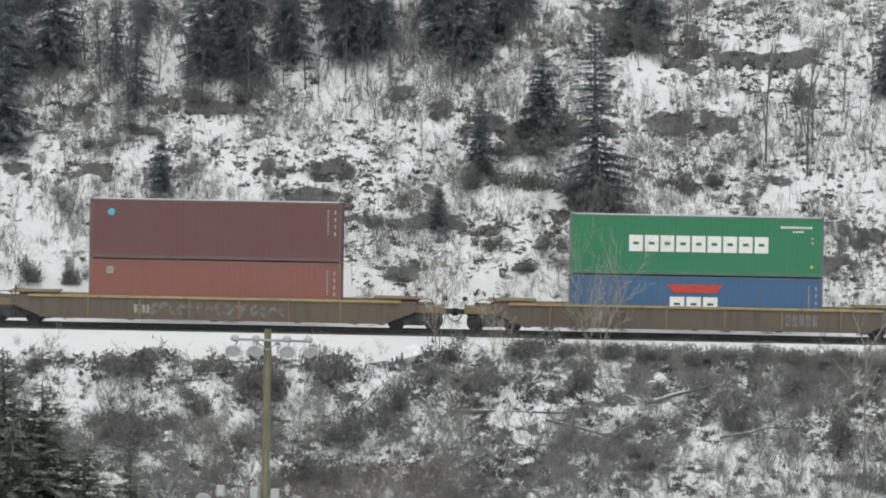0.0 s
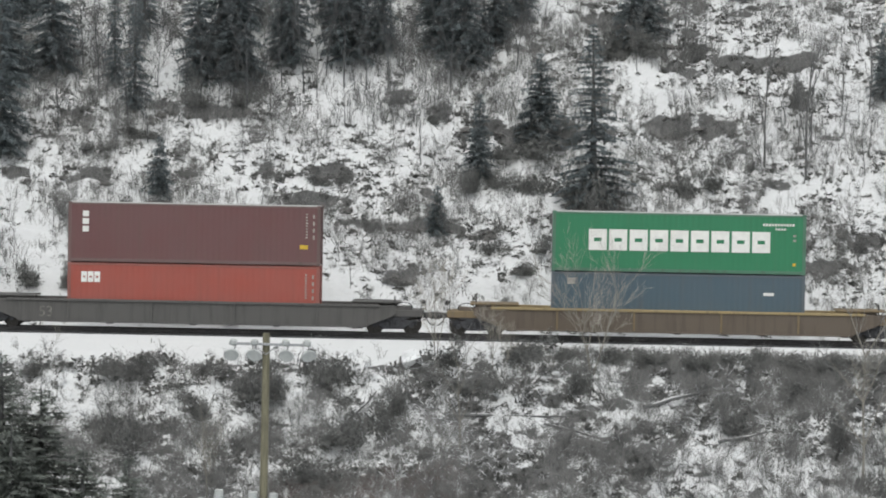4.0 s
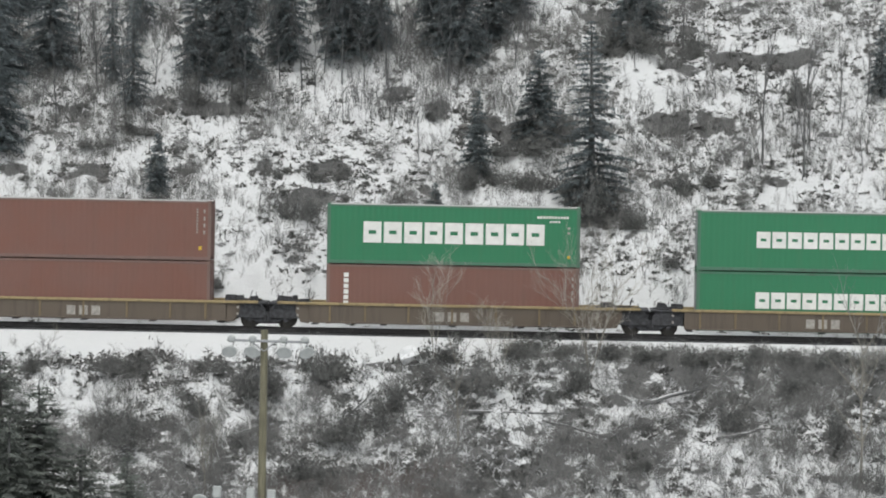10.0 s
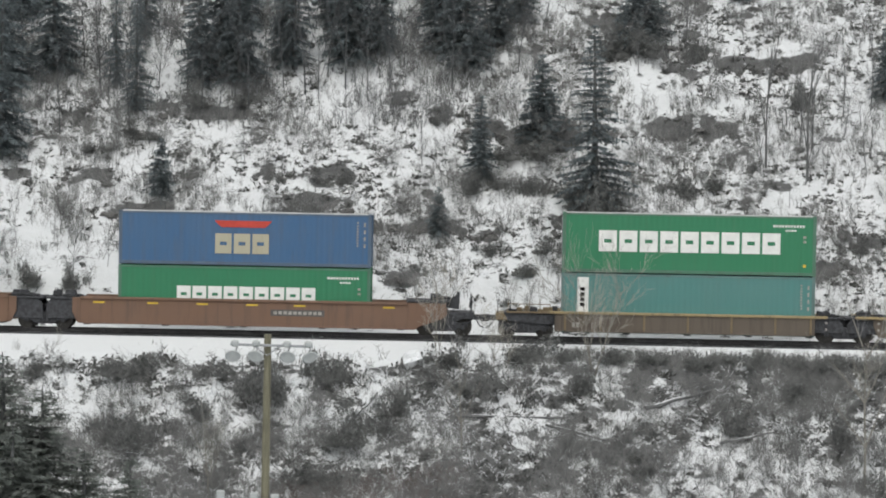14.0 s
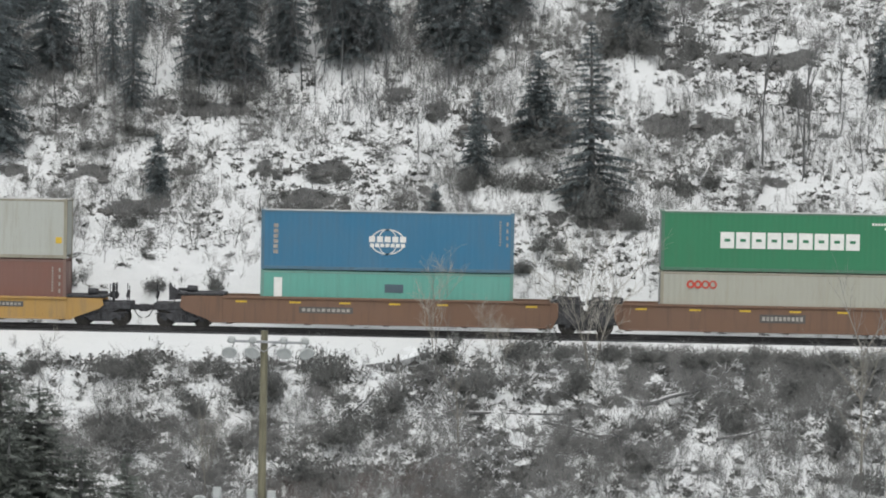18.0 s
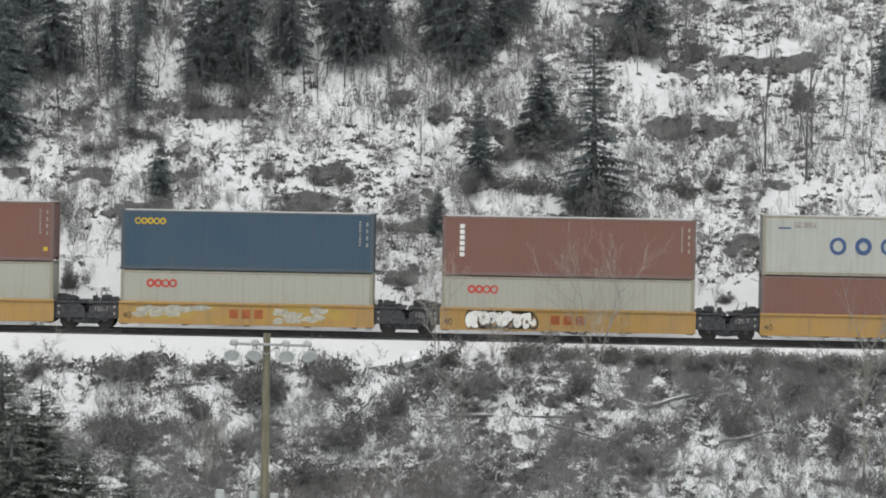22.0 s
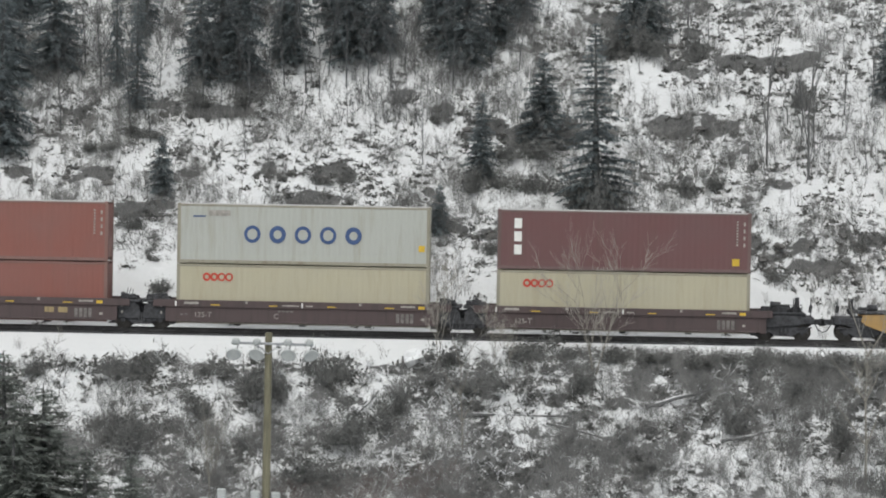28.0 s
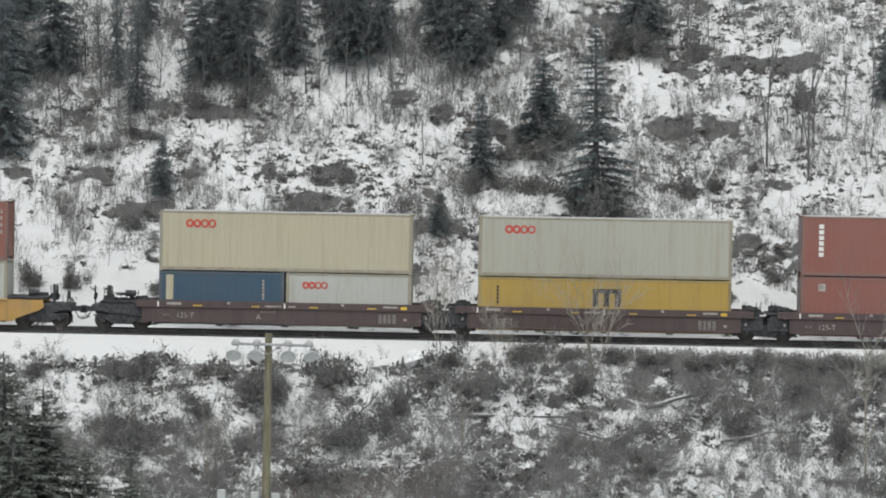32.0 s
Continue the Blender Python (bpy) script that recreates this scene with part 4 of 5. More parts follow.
# three joined rust-orange units
C_U = [-169.15, -188.44, -207.71]
C_STACKS = [((GREEN, "green", HC, [E_MID, CODE]), (BLUE, "royal blue", STD, [("flag", MARK_RED, 4.6, 7.4, 0.42, 0.32), ("word", CREAM, 4.6, 7.3, 1.0, 1.05, 3), NUM])),
            ((BEIGE, "grey-beige", HC, [OOCL]), (GREEN, "green", HC, [E_MID, CODE])),
            ((MINT, "mint green", STD, [("patch", MARK_WHITE, 0.65, 1.05, 0.35, 1.2), ("patch", SLATE, 6.0, 6.9, 0.6, 0.4)]), (SKY_BLUE, "bright blue", HC, [("globe", MARK_WHITE, 6.1, 0.85, 0.62), ("column", MARK_PALE, 0.6, 0.22, 0.65, 1.5, 6), NUM]))]
for i, u in enumerate(C_U):
    left = ("joint", (u - C_U[i + 1]) / 2) if i < 2 else ("coupler", 11.75)
    right = ("joint", (C_U[i - 1] - u) / 2) if i > 0 else ("coupler", 11.6)
    dashes = [(MARK_YELLOW, x, 0.55, 1.33, 0.09) for x in (-7.0, -4.4, -2.0, 0.4, 2.7, 7.0)]
    marks = [("plate", 2.6 if i == 0 else (-0.2 if i == 1 else -2.9), 2.6 if i != 1 else 2.2, 0.98, 0.40 if i == 1 else 0.3)]
    well_car("rust-orange articulated well car unit with yellow reflector dashes", u, left, right, 7.9, 1.58, (CAR_RUST, CAR_RUST, CAR_RUST), dashes=dashes, marks=marks, sill=False, style=(0.8, CAR_RUST))
    stack(u, FLOOR, *C_STACKS[i])

# five joined yellow units with short wells
D_U = [-229.29, -244.69, -260.19, -275.65, -291.05]
D_STACKS = [((OXIDE, "brown", HC, [NUM]), (GREY_WHITE, "pale grey", HC, [COSCO, *CORNER])),
            ((BEIGE, "grey-beige", STD, [OOCL]), (OXIDE, "brown", HC, [TRIO, NUM])),
            ((BEIGE, "grey-beige", STD, [OOCL]), (NAVY, "navy blue", HC, [("rings", MARK_YELLOW, 0.8, 0.30, 0.38, 0.16, (1, 0, 0, 1, 0), 0.95), NUM])),
            ((BEIGE, "grey-beige", HC, [OOCL]), (OXIDE, "brown", HC, [NUM, ("patch", MARK_YELLOW, 11.7, 11.9, 2.2, 0.2)])),
            ((OXIDE, "brown", HC, [TRIO]), (OXIDE, "brown", HC, [TRIO, NUM]))]
for i, u in enumerate(D_U):
    left = ("joint", (u - D_U[i + 1]) / 2) if i < 4 else ("coupler", 9.8)
    right = ("joint", (D_U[i - 1] - u) / 2) if i > 0 else ("coupler", 9.72)
    marks = [("number", "40", -5.75, 0.42, MARK_BLACK, 0.55)]
    if i in (0, 4):
        marks.append(("plate", 3.0 if i == 0 else -3.2, 2.1, 1.0, 0.26))
    else:
        marks.append(("bars", MARK_RUST, -0.9, 0.9, 0.62, 1.05, 3))
    if i == 1:
        marks.append(("scrawl", -3.2, 3.1, 0.82, 0.95, MARK_WHITE))
    if i == 2:
        marks += [("peel", -3.3, 4.2, 0.85, 1.0, YELLOW), ("peel", 2.7, 3.6, 0.85, 1.0, YELLOW), ("peel", -3.6, 3.0, 0.85, 0.9, SCRAPED), ("peel", 2.6, 2.6, 0.8, 0.9, SCRAPED)]
    well_car("weathered yellow articulated well car unit" + (" with white graffiti" if i == 1 else " with peeling paint" if i == 2 else ""), u, left, right, 6.16, 1.36,
             (CAR_YELLOW, CAR_YELLOW, CAR_YELLOW), marks=marks, sill=False, style=(0.75, BLACK_STEEL))
    stack(u, FLOOR, *D_STACKS[i])

# five joined dark maroon units
M_U = [-310.52, -325.97, -341.51, -357.02, -372.42]
M_STACKS = [((CREAM, "cream", HC, [OOCL]), (MAROON, "maroon", HC, [("column", MARK_WHITE, 0.8, 0.36, 0.35, 1.9, 3), NUM, ("patch", MARK_YELLOW, 11.3, 11.65, 2.2, 0.34)])),
            ((CREAM, "cream", HC, [OOCL]), (GREY_WHITE, "pale grey", HC, [COSCO, *CORNER])),
            ((RUST_RED, "brick red", HC, [("patch", MARK_PALE, 0.85, 1.2, 0.35, 0.36)]), (RUST_RED, "brick red", HC, [TRIO, NUM])),
            ((YELLOW, "yellow", STD, [("arch", MARK_BLACK, 6.2, 0.5, 1.35, 0.85), ("column", MARK_BLACK, 0.9, 0.1, 0.4, 0.9, 5)]), (BEIGE, "grey-beige", HC, [OOCL]))]
for i, u in enumerate(M_U):
    left = ("joint", (u - M_U[i + 1]) / 2) if i < 4 else ("coupler", 9.85)
    right = ("joint", (M_U[i - 1] - u) / 2) if i > 0 else ("coupler", 9.7)
    dashes = [(mt, x, w, z, h) for mt, x, w, z, h in ((MARK_PALE, -5.35, 0.7, 1.30, 0.12), (MARK_YELLOW, -4.2, 0.45, 1.22, 0.05), (MARK_PALE, -2.7, 0.14, 1.36, 0.12), (MARK_YELLOW, -1.4, 0.4, 1.22, 0.05), (MARK_WHITE, 0.0, 0.07, 1.27, 0.24),
              (MARK_PALE, -0.55, 0.8, 1.24, 0.06), (MARK_PALE, 0.35, 0.35, 1.24, 0.06), (MARK_YELLOW, 1.4, 0.4, 1.22, 0.05), (MARK_PALE, 2.8, 0.14, 1.36, 0.12), (MARK_YELLOW, 4.2, 0.45, 1.22, 0.05), (MARK_PALE, 5.1, 0.7, 1.30, 0.09), (MARK_WHITE, -6.1, 0.07, 1.27, 0.24), (MARK_YELLOW, 5.75, 0.3, 1.26, 0.14))]
    marks = [("number", "125-T", -4.8, 0.36, MARK_PALE, 0.62), ("bars", MARK_FAINT, 4.5, 5.4, 0.5, 0.95, 4), ("bars", MARK_PALE, 5.75, 5.9, 0.62, 0.78, 1), ("bars", MARK_FAINT, -5.9, -5.5, 0.72, 0.78, 2)]
    if i in (1, 4):
        marks += [("number", "CA"[i // 4], -1.25, 0.36, MARK_PALE, 0.6), ("bars", MARK_FAINT, -1.2, -0.4, 0.92, 1.0, 4)]
    if i == 2:
        marks.append(("bars", SILL_YELLOW, 3.0, 4.3, 0.72, 0.98, 2))
    well_car("dark maroon articulated well car unit with white stencils", u, left, right, 6.6, 1.42, (CAR_MAROON, CAR_MAROON, CAR_MAROON), dashes=dashes, marks=marks, sill=True, chord=0.34, style=(0.0, CAR_MAROON), low=0.39)
    if i < 4:
        stack(u, FLOOR, *M_STACKS[i])
    else:
        container(NAVY, "dark blue short", u - 3.07, FLOOR, STD, 6.058, [("patch", CREAM, 0.35, 0.7, 0.2, 1.2), ("column", MARK_PALE, 5.0, 0.09, 0.35, 1.0, 6)], LOWER, NAVY)
        container(GREY_WHITE, "pale grey short", u + 3.07, FLOOR, STD, 6.058, [("rings", MARK_RED, 0.95, 0.30, 0.42, 0.17, (0, 0, 1, 1), 0.95)], LOWER, GREY_WHITE)
        container(CREAM, "pale cream", u, FLOOR + STD + 0.02, HC, marks=[OOCL], stands=UPPER)

# the first unit of the next yellow set
well_car("weathered yellow articulated well car unit", -391.96, ("joint", 7.7), ("coupler", 9.7), 6.16, 1.36, (CAR_YELLOW, CAR_YELLOW, CAR_YELLOW), sill=False, style=(0.75, BLACK_STEEL))
stack(-391.96, FLOOR, (GREY_WHITE, "pale grey", HC, []), (RUST_RED, "brick red", HC, [NUM]))


# ---- floodlight pole in the valley ----
def floodlight_pole(x, y, top):
    base = float(ground_z(x, y))
    p = thing("floodlight_pole", "tall weathered wooden pole with two rows of white floodlights", "light pole", at=(x, y, base))
    h = top - base
    put("pole", rod(0.20, h, 16, 0.135), POLE_WOOD, p, (0, 0, h / 2))
    put("crossarm", block(3.15, 0.10, 0.10), GALV, p, (0.16, -0.20, h - 0.42), (0, 0.6, 0), label="grey steel crossarm")
    for k, s in enumerate((-1.24, -0.43, 0.76, 1.58)):
        put("floodlight", dish(), LAMP_WHITE, p, (s + (-0.06, 0, 0.04, 0.08)[k], -0.45, h - 0.84), (22, (-8, 10, 12, -14)[k], (-14, -6, 16, 24)[k]), label="white domed floodlight")
        put("ballast_box", block(0.30, 0.24, 0.26, 0.07), LAMP_WHITE, p, (s, -0.24, h - 0.36), (0, (4, -6, 3, 8)[k], 0), label="pale ballast box")
        put("bracket", rod(0.025, 0.46, 6), GALV, p, (s + 0.06, -0.32, h - 0.60), (25, (20, -18, 24, 10)[k], 0))
    put("crossarm", block(3.1, 0.10, 0.11), GALV, p, (-0.66, -0.20, h - 6.62), label="grey steel crossarm")
    for s in (-1.70, -0.41, 0.39):
        put("ballast_box", block(0.33, 0.26, 0.44, 0.04), LAMP_WHITE, p, (s, -0.24, h - 6.32 - 0.05 * s), label="white ballast box")
        put("floodlight", dish(), LAMP_WHITE, p, (s, -0.45, h - 7.05), (22, 0, 10), label="white domed floodlight")
    put("floodlight", dish(), LAMP_WHITE, p, (-2.35, -0.30, h - 6.56), (22, 0, -10), label="white domed floodlight")
    for side in (-1, 1):
        put("arm_brace", block(0.04, 0.03, 0.75, 0.005), GALV, p, (side * 0.3, -0.17, h - 0.58), (0, side * 52, 0))
    return p


def dish():
    if "dish" not in MESHES:
        bm = bmesh.new()
        bmesh.ops.create_uvsphere(bm, u_segments=20, v_segments=10, radius=0.31)
        for v in bm.verts:
            v.co.y *= 0.42 if v.co.y < 0 else 0.6
            rim = math.hypot(v.co.x, v.co.z)
            if v.co.y < 0 and rim < 0.27:
                v.co.y = -0.02
            v.co.z *= 0.76
        MESHES["dish"] = from_bm("dish", bm, True)
    return MESHES["dish"]


floodlight_pole(-5.83, -40.0, 2.0)


# ---- plants ----
def tube(verts, faces, p, q, r0, r1, sides=4):
    """A tapered limb from p to q."""
    d = (q - p).normalized()
    a = d.orthogonal().normalized()
    c = d.cross(a)
    b = len(verts)
    for o, r in ((p, r0), (q, r1)):
        for i in range(sides):
            t = 2 * math.pi * i / sides
            verts.append(o + (a * math.cos(t) + c * math.sin(t)) * r)
    faces.extend((b + i, b + (i + 1) % sides, b + sides + (i + 1) % sides, b + sides + i) for i in range(sides))


def limb(verts, faces, spine, radii, sides):
    """One unbroken tube along a bent spine, closed at both ends."""
    for k, (p, r) in enumerate(zip(spine, radii)):
        d = (spine[min(k + 1, len(spine) - 1)] - spine[max(k - 1, 0)]).normalized()
        a = d.cross(Vector((0, 0, 1))).normalized()
        c = a.cross(d)
        verts.extend(p + (a * math.cos(6.2832 * i / sides) + c * math.sin(6.2832 * i / sides)) * r for i in range(sides))
        if k:
            b = (k - 1) * sides
            faces.extend((b + i, b + (i + 1) % sides, b + sides + (i + 1) % sides, b + sides + i) for i in range(sides))
    faces.append(tuple(range(sides)))
    faces.append(tuple(range(len(verts) - sides, len(verts))))


def conifer_meshes(seed, tall, wide, sparse=1.0):
    """Trunk and crown of a spruce: whorls of drooping boughs that carry flat sprays of needles."""
    dice = random.Random(seed)
    tv, tf, cv, cf = [], [], [], []
    segs = 6
    for i in range(segs):
        z0, z1 = tall * i / segs, tall * (i + 1) / segs
        tube(tv, tf, Vector((0, 0, z0)), Vector((0, 0, z1)), 0.018 * tall * (1 - i / segs) + 0.012, 0.018 * tall * (1 - (i + 1) / segs) + 0.008, 7)
    z = tall * 0.06
    while z < tall * 0.985:
        f = z / tall
        reach = wide * (1 - f) ** 0.82 * (0.55 + 0.45 * min(1, f * 6))
        count = max(4, int((5 + 5 * (1 - f)) * sparse))
        phase = dice.random() * 6.28
        for k in range(count):
            if dice.random() < 0.10:
                continue
            ang = phase + 6.283 * k / count + dice.uniform(-0.3, 0.3)
            length = reach * dice.uniform(0.55, 1.12) + 0.08
            out = Vector((math.cos(ang), math.sin(ang), 0))
            droop = dice.uniform(0.10, 0.62) * length * (1 - 0.5 * f)
            start = Vector((0, 0, z + dice.uniform(-0.06, 0.06)))
            tip = start + out * length + Vector((0, 0, -droop + 0.25 * f * length))
            tube(tv, tf, start, tip, 0.012 + 0.008 * length, 0.004, 3)
            side = Vector((-out.y, out.x, 0))
            sprays = max(4, int(length / 0.048))
            for s in range(sprays):
                t = (s + dice.random()) / sprays * 0.95 + 0.07
                at = start.lerp(tip, t) + Vector((0, 0, 0.10 * math.sin(3.1 * t) * length * 0.5))
                for sd in (-1, 1):
                    sl = (0.12 + 0.22 * (1 - t) * length) * dice.uniform(0.4, 1.5)
                    end = at + side * sd * sl * dice.uniform(0.4, 1.0) + out * sl * dice.uniform(0.2, 1.0) + Vector((0, 0, -sl * dice.uniform(-0.15, 0.9)))
                    w = (end - at).cross(Vector((dice.uniform(-0.7, 0.7), dice.uniform(-0.7, 0.7), 1))).normalized() * (0.022 + 0.075 * sl)
                    b = len(cv)
                    cv += [at + w, end, at - w]
                    cf.append((b, b + 1, b + 2))
                if dice.random() < 0.45:
                    b = len(cv)
                    hang = Vector((dice.uniform(-0.08, 0.08), dice.uniform(-0.08, 0.08), -dice.uniform(0.10, 0.32)))
                    cv += [at - out * 0.035, at + out * 0.035, at + hang]
                    cf.append((b, b + 1, b + 2))
        z += (tall * 0.018 + 0.10 * dice.uniform(0.7, 1.4)) if tall < 12 else dice.uniform(0.14, 0.26)
    return mesh_of("spruce_trunk", tv, tf), mesh_of("spruce_crown", cv, cf)


SPRUCES = [conifer_meshes(11, 8.0, 1.75, 0.85), conifer_meshes(12, 8.0, 1.45, 0.85), conifer_meshes(13, 9.5, 2.0, 0.8), conifer_meshes(14, 5.0, 1.3), conifer_meshes(15, 3.2, 0.95), conifer_meshes(16, 15.5, 3.6, 0.9), conifer_meshes(17, 14.5, 3.2, 0.9), conifer_meshes(18, 9.5, 1.9, 0.62)]


def spruce(x, y, tall, variety, label, needles=NEEDLE, spread=1.0, group="spruces on the hillside"):
    trunk, crown = SPRUCES[variety]
    k = tall / (8.0, 8.0, 9.5, 5.0, 3.2, 15.5, 14.5, 9.5)[variety]
    t = thing("spruce_tree", label, "tree", group, at=(x, y, float(ground_z(x, y)) - 0.08), turn=(random.uniform(-1.5, 1.5), random.uniform(-1.5, 1.5), random.uniform(0, 360)))
    put("trunk", trunk, BARK, t, scale=(k * spread, k * spread, k))
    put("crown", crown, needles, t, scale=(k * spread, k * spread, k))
    return t


# x, y, height, variety, spread
HILL_SPRUCES = [(-23.5, 13.8, 10.2, 0, 0.95), (-21.4, 20.1, 9.5, 0, 0.95), (-16.7, 16.7, 7.6, 7, 0.75), (-18.0, 19.0, 7.5, 7, 0.6), (-13.6, 18.6, 9.0, 2, 0.8), (-12.6, 20.4, 9.5, 2, 1.0),
                (-11.5, 18.7, 9.0, 0, 1.0), (-9.3, 20.9, 8.5, 1, 0.7), (-8.6, 20.5, 8.6, 1, 1.0), (-5.6, 21.2, 9.0, 0, 1.15), (-3.9, 21.6, 8.0, 1, 0.9),
                (0.6, 20.5, 8.8, 0, 1.05), (2.3, 22.1, 7.0, 1, 1.2), (-0.8, 22.0, 8.0, 0, 1.0), (9.5, 22.0, 5.4, 3, 1.1), (10.5, 22.8, 5.0, 3, 1.2), (22.9, 18.7, 4.2, 3, 1.0), (4.7, 15.9, 4.8, 3, 1.4)]
HILL_SPRUCES += [(7.5, 11.1, 9.7, 7, 1.3), (1.5, 13.7, 4.6, 3, 0.95), (-14.9, 11.6, 3.2, 4, 1.0), (-0.5, 9.8, 2.7, 4, 1.0), (3.6, 23.4, 6.0, 1, 1.1),
                 (-24.0, 18.9, 9.0, 0, 1.2), (-24.0, 24.0, 9.0, 0, 1.1), (-16.9, 22.5, 8.4, 7, 0.7), (-11.6, 23.5, 8.0, 1, 1.1), (-6.4, 24.0, 8.0, 0, 1.3), (-1.0, 24.6, 8.0, 1, 1.0), (15.6, 26.0, 3.4, 3, 1.0)]
for x, y, tall, v, spread in HILL_SPRUCES:
    spruce(x, y, tall, v, "dark green spruce growing on the snowy hillside" if tall > 5 else "small dark spruce growing on the snowy hillside", spread=spread)
# dark forest higher up, past the ridge of the view
dice = random.Random(5)
for i in range(34):
    spruce(dice.uniform(-60, 60), dice.uniform(27, 44), dice.uniform(7, 11), dice.randrange(3), "dark green spruce in the forest above the slope", spread=1.15)
for x, y, top, v, spread in ((-16.9, -30, 0.62, 5, 1.9), (-15.4, -30.5, -0.66, 6, 2.0), (-19.2, -29, -0.4, 5, 1.7), (-11.8, -31, -3.3, 6, 1.4), (-13.9, -31, -3.2, 5, 2.3), (-16.6, -32.5, -2.2, 6, 2.1)):
    z = float(ground_z(x, y))
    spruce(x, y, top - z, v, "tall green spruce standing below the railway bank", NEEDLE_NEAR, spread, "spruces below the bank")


def bare_meshes(seed, tall, stems, lean, depth=4, thin=0.0075, least=0.004):
    """Stems and fine twigs of a leafless tree or bush."""
    dice = random.Random(seed)
    sv, sf, tv, tf = [], [], [], []

    def grow(p, d, length, r, level):
        pieces = 3
        for i in range(pieces):
            d = (d + Vector((dice.uniform(-1, 1), dice.uniform(-1, 1), dice.uniform(-0.1, 0.6))) * 0.13).normalized()
            q = p + d * length / pieces
            if level < 2:
                tube(sv, sf, p, q, r * (1 - i * 0.22), r * (1 - (i + 1) * 0.22), 5)
            else:
                tube(tv, tf, p, q, max(least, r * (1 - i * 0.22)), max(least * 0.8, r * (1 - (i + 1) * 0.22)), 3)
            p = q
            if level < depth - 1:
                for k in range(dice.choice((1, 2, 2)) if level else 2):
                    ang = dice.random() * 6.283
                    off = d.orthogonal().normalized()
                    off = (Matrix.Rotation(ang, 3, d) @ off)
                    nd = (d * dice.uniform(0.8, 1.2) + off * dice.uniform(0.45, 0.95) + Vector((0, 0, 0.25))).normalized()
                    grow(p, nd, length * dice.uniform(0.38, 0.62), r * 0.5, level + 1)
    for s in range(stems):
        a = 6.283 * s / stems + dice.uniform(-0.5, 0.5)
        d = Vector((math.cos(a) * lean * dice.uniform(0.3, 1.0), math.sin(a) * lean * dice.uniform(0.3, 1.0), 1)).normalized()
        grow(Vector((math.cos(a), math.sin(a), 0)) * 0.09 * (stems > 1), d, tall * dice.uniform(0.62, 0.9), thin * tall * (0.8 if stems > 1 else 1.1), 0)
    return mesh_of("stems", sv, sf), mesh_of("twigs", tv, tf)


BUSHES = [bare_meshes(21, 4.8, 4, 0.48, 4, 0.0078, 0.0052), bare_meshes(22, 3.9, 2, 0.24, 4, 0.0078, 0.0055), bare_meshes(23, 2.2, 5, 0.5), bare_meshes(24, 1.4, 6, 0.7)]
SAPLINGS = [bare_meshes(31, 3.2, 1, 0.06), bare_meshes(32, 2.6, 1, 0.10), bare_meshes(33, 4.0, 1, 0.05)]
POLES = [bare_meshes(35, 4.0, 1, 0.02, 3, 0.026)]
BIRCH = [bare_meshes(41, 7.2, 1, 0.05, 4, 0.0085, 0.005)]


def leafless(kinds, i, x, y, k, name, label, group, bark=BARK, twigs=TWIG, z=None, slim=1.0):
    stems, fine = kinds[i]
    t = thing(name, label, "tree" if "tree" in name else "shrub", group, at=(x, y, (float(ground_z(x, y)) if z is None else z) - 0.05), turn=(0, 0, random.uniform(0, 360)))
    put("trunk", stems, bark, t, scale=(k * slim, k * slim, k))
    put("crown", fine, twigs, t, scale=(k * slim, k * slim, k))
    return t


# bushes that stand between the camera and the train, at the brink of the bank
for x, y, i, k in ((7.3, -4.2, 0, 1.0), (-0.1, -4.1, 1, 1.0), (2.6, -4.2, 1, 0.62), (3.2, -4.4, 1, 0.5), (20.0, -6.2, 1, 0.7), (-10.1, -11.4, 1, 0.6)):
    leafless(BUSHES, i, x, y, k, "bare_bush", "leafless pale tan bush at the brink of the railway bank", "bushes along the bank", PALE_BARK, PALE_TWIG)
leafless(BIRCH, 0, 19.7, -10.4, 1.0, "bare_tree", "leafless pale tree standing on the bank", "bare trees", PALE_BARK, TWIG)
leafless(BIRCH, 0, -10.2, -12.5, 0.55, "bare_tree", "small leafless pale tree standing on the bank", "bare trees", PALE_BARK)
leafless(BIRCH, 0, 1.2, -9.5, 0.6, "bare_tree", "small leafless pale tree standing on the bank", "bare trees", PALE_BARK)

# grey leafless trees among the spruces along the foot of the forest
for k, (x, y) in enumerate(((-7.9, 18.9), (-9.1, 19.2), (-16.9, 15.5), (-18.3, 17.6), (-18.9, 19.2), (-14.1, 17.4), (-13.3, 17.5), (-12.3, 16.3), (-5.8, 19.5), (-4.6, 19.3), (-3.4, 19.3), (-2.7, 20.6), (1.9, 20.9),
                            (3.4, 20.3), (-19.9, 20.6), (-15.8, 14.8), (-10.8, 17.4), (-10.0, 18.7), (-6.8, 20.2), (-15.7, 18.7), (-0.1, 19.4), (-17.4, 20.5), (-20.6, 15.6), (-7.2, 18.6))):
    leafless(BIRCH, 0, x, y, (0.72, 0.5, 0.6, 0.42)[k % 4], "bare_tree", "grey leafless tree at the foot of the spruces", "bare trees", DARK_BARK, DARK_BARK)
# stout dark saplings on the open slope: x, y, height
for x, y, tall in ((16.4, 14.5, 5.4), (18.5, 13.4, 5.8), (18.2, 15.4, 3.2), (18.9, 15.6, 3.2), (12.4, 21.5, 4.2), (22.1, 18.1, 3.6), (20.6, 17.5, 2.8), (-1.5, 14.2, 2.0)):
    leafless(POLES, 0, x, y, tall / 4.0, "bare_tree", "upright dark leafless sapling on the snowy hillside", "saplings on the hillside", BARK, BARK, slim=0.42)
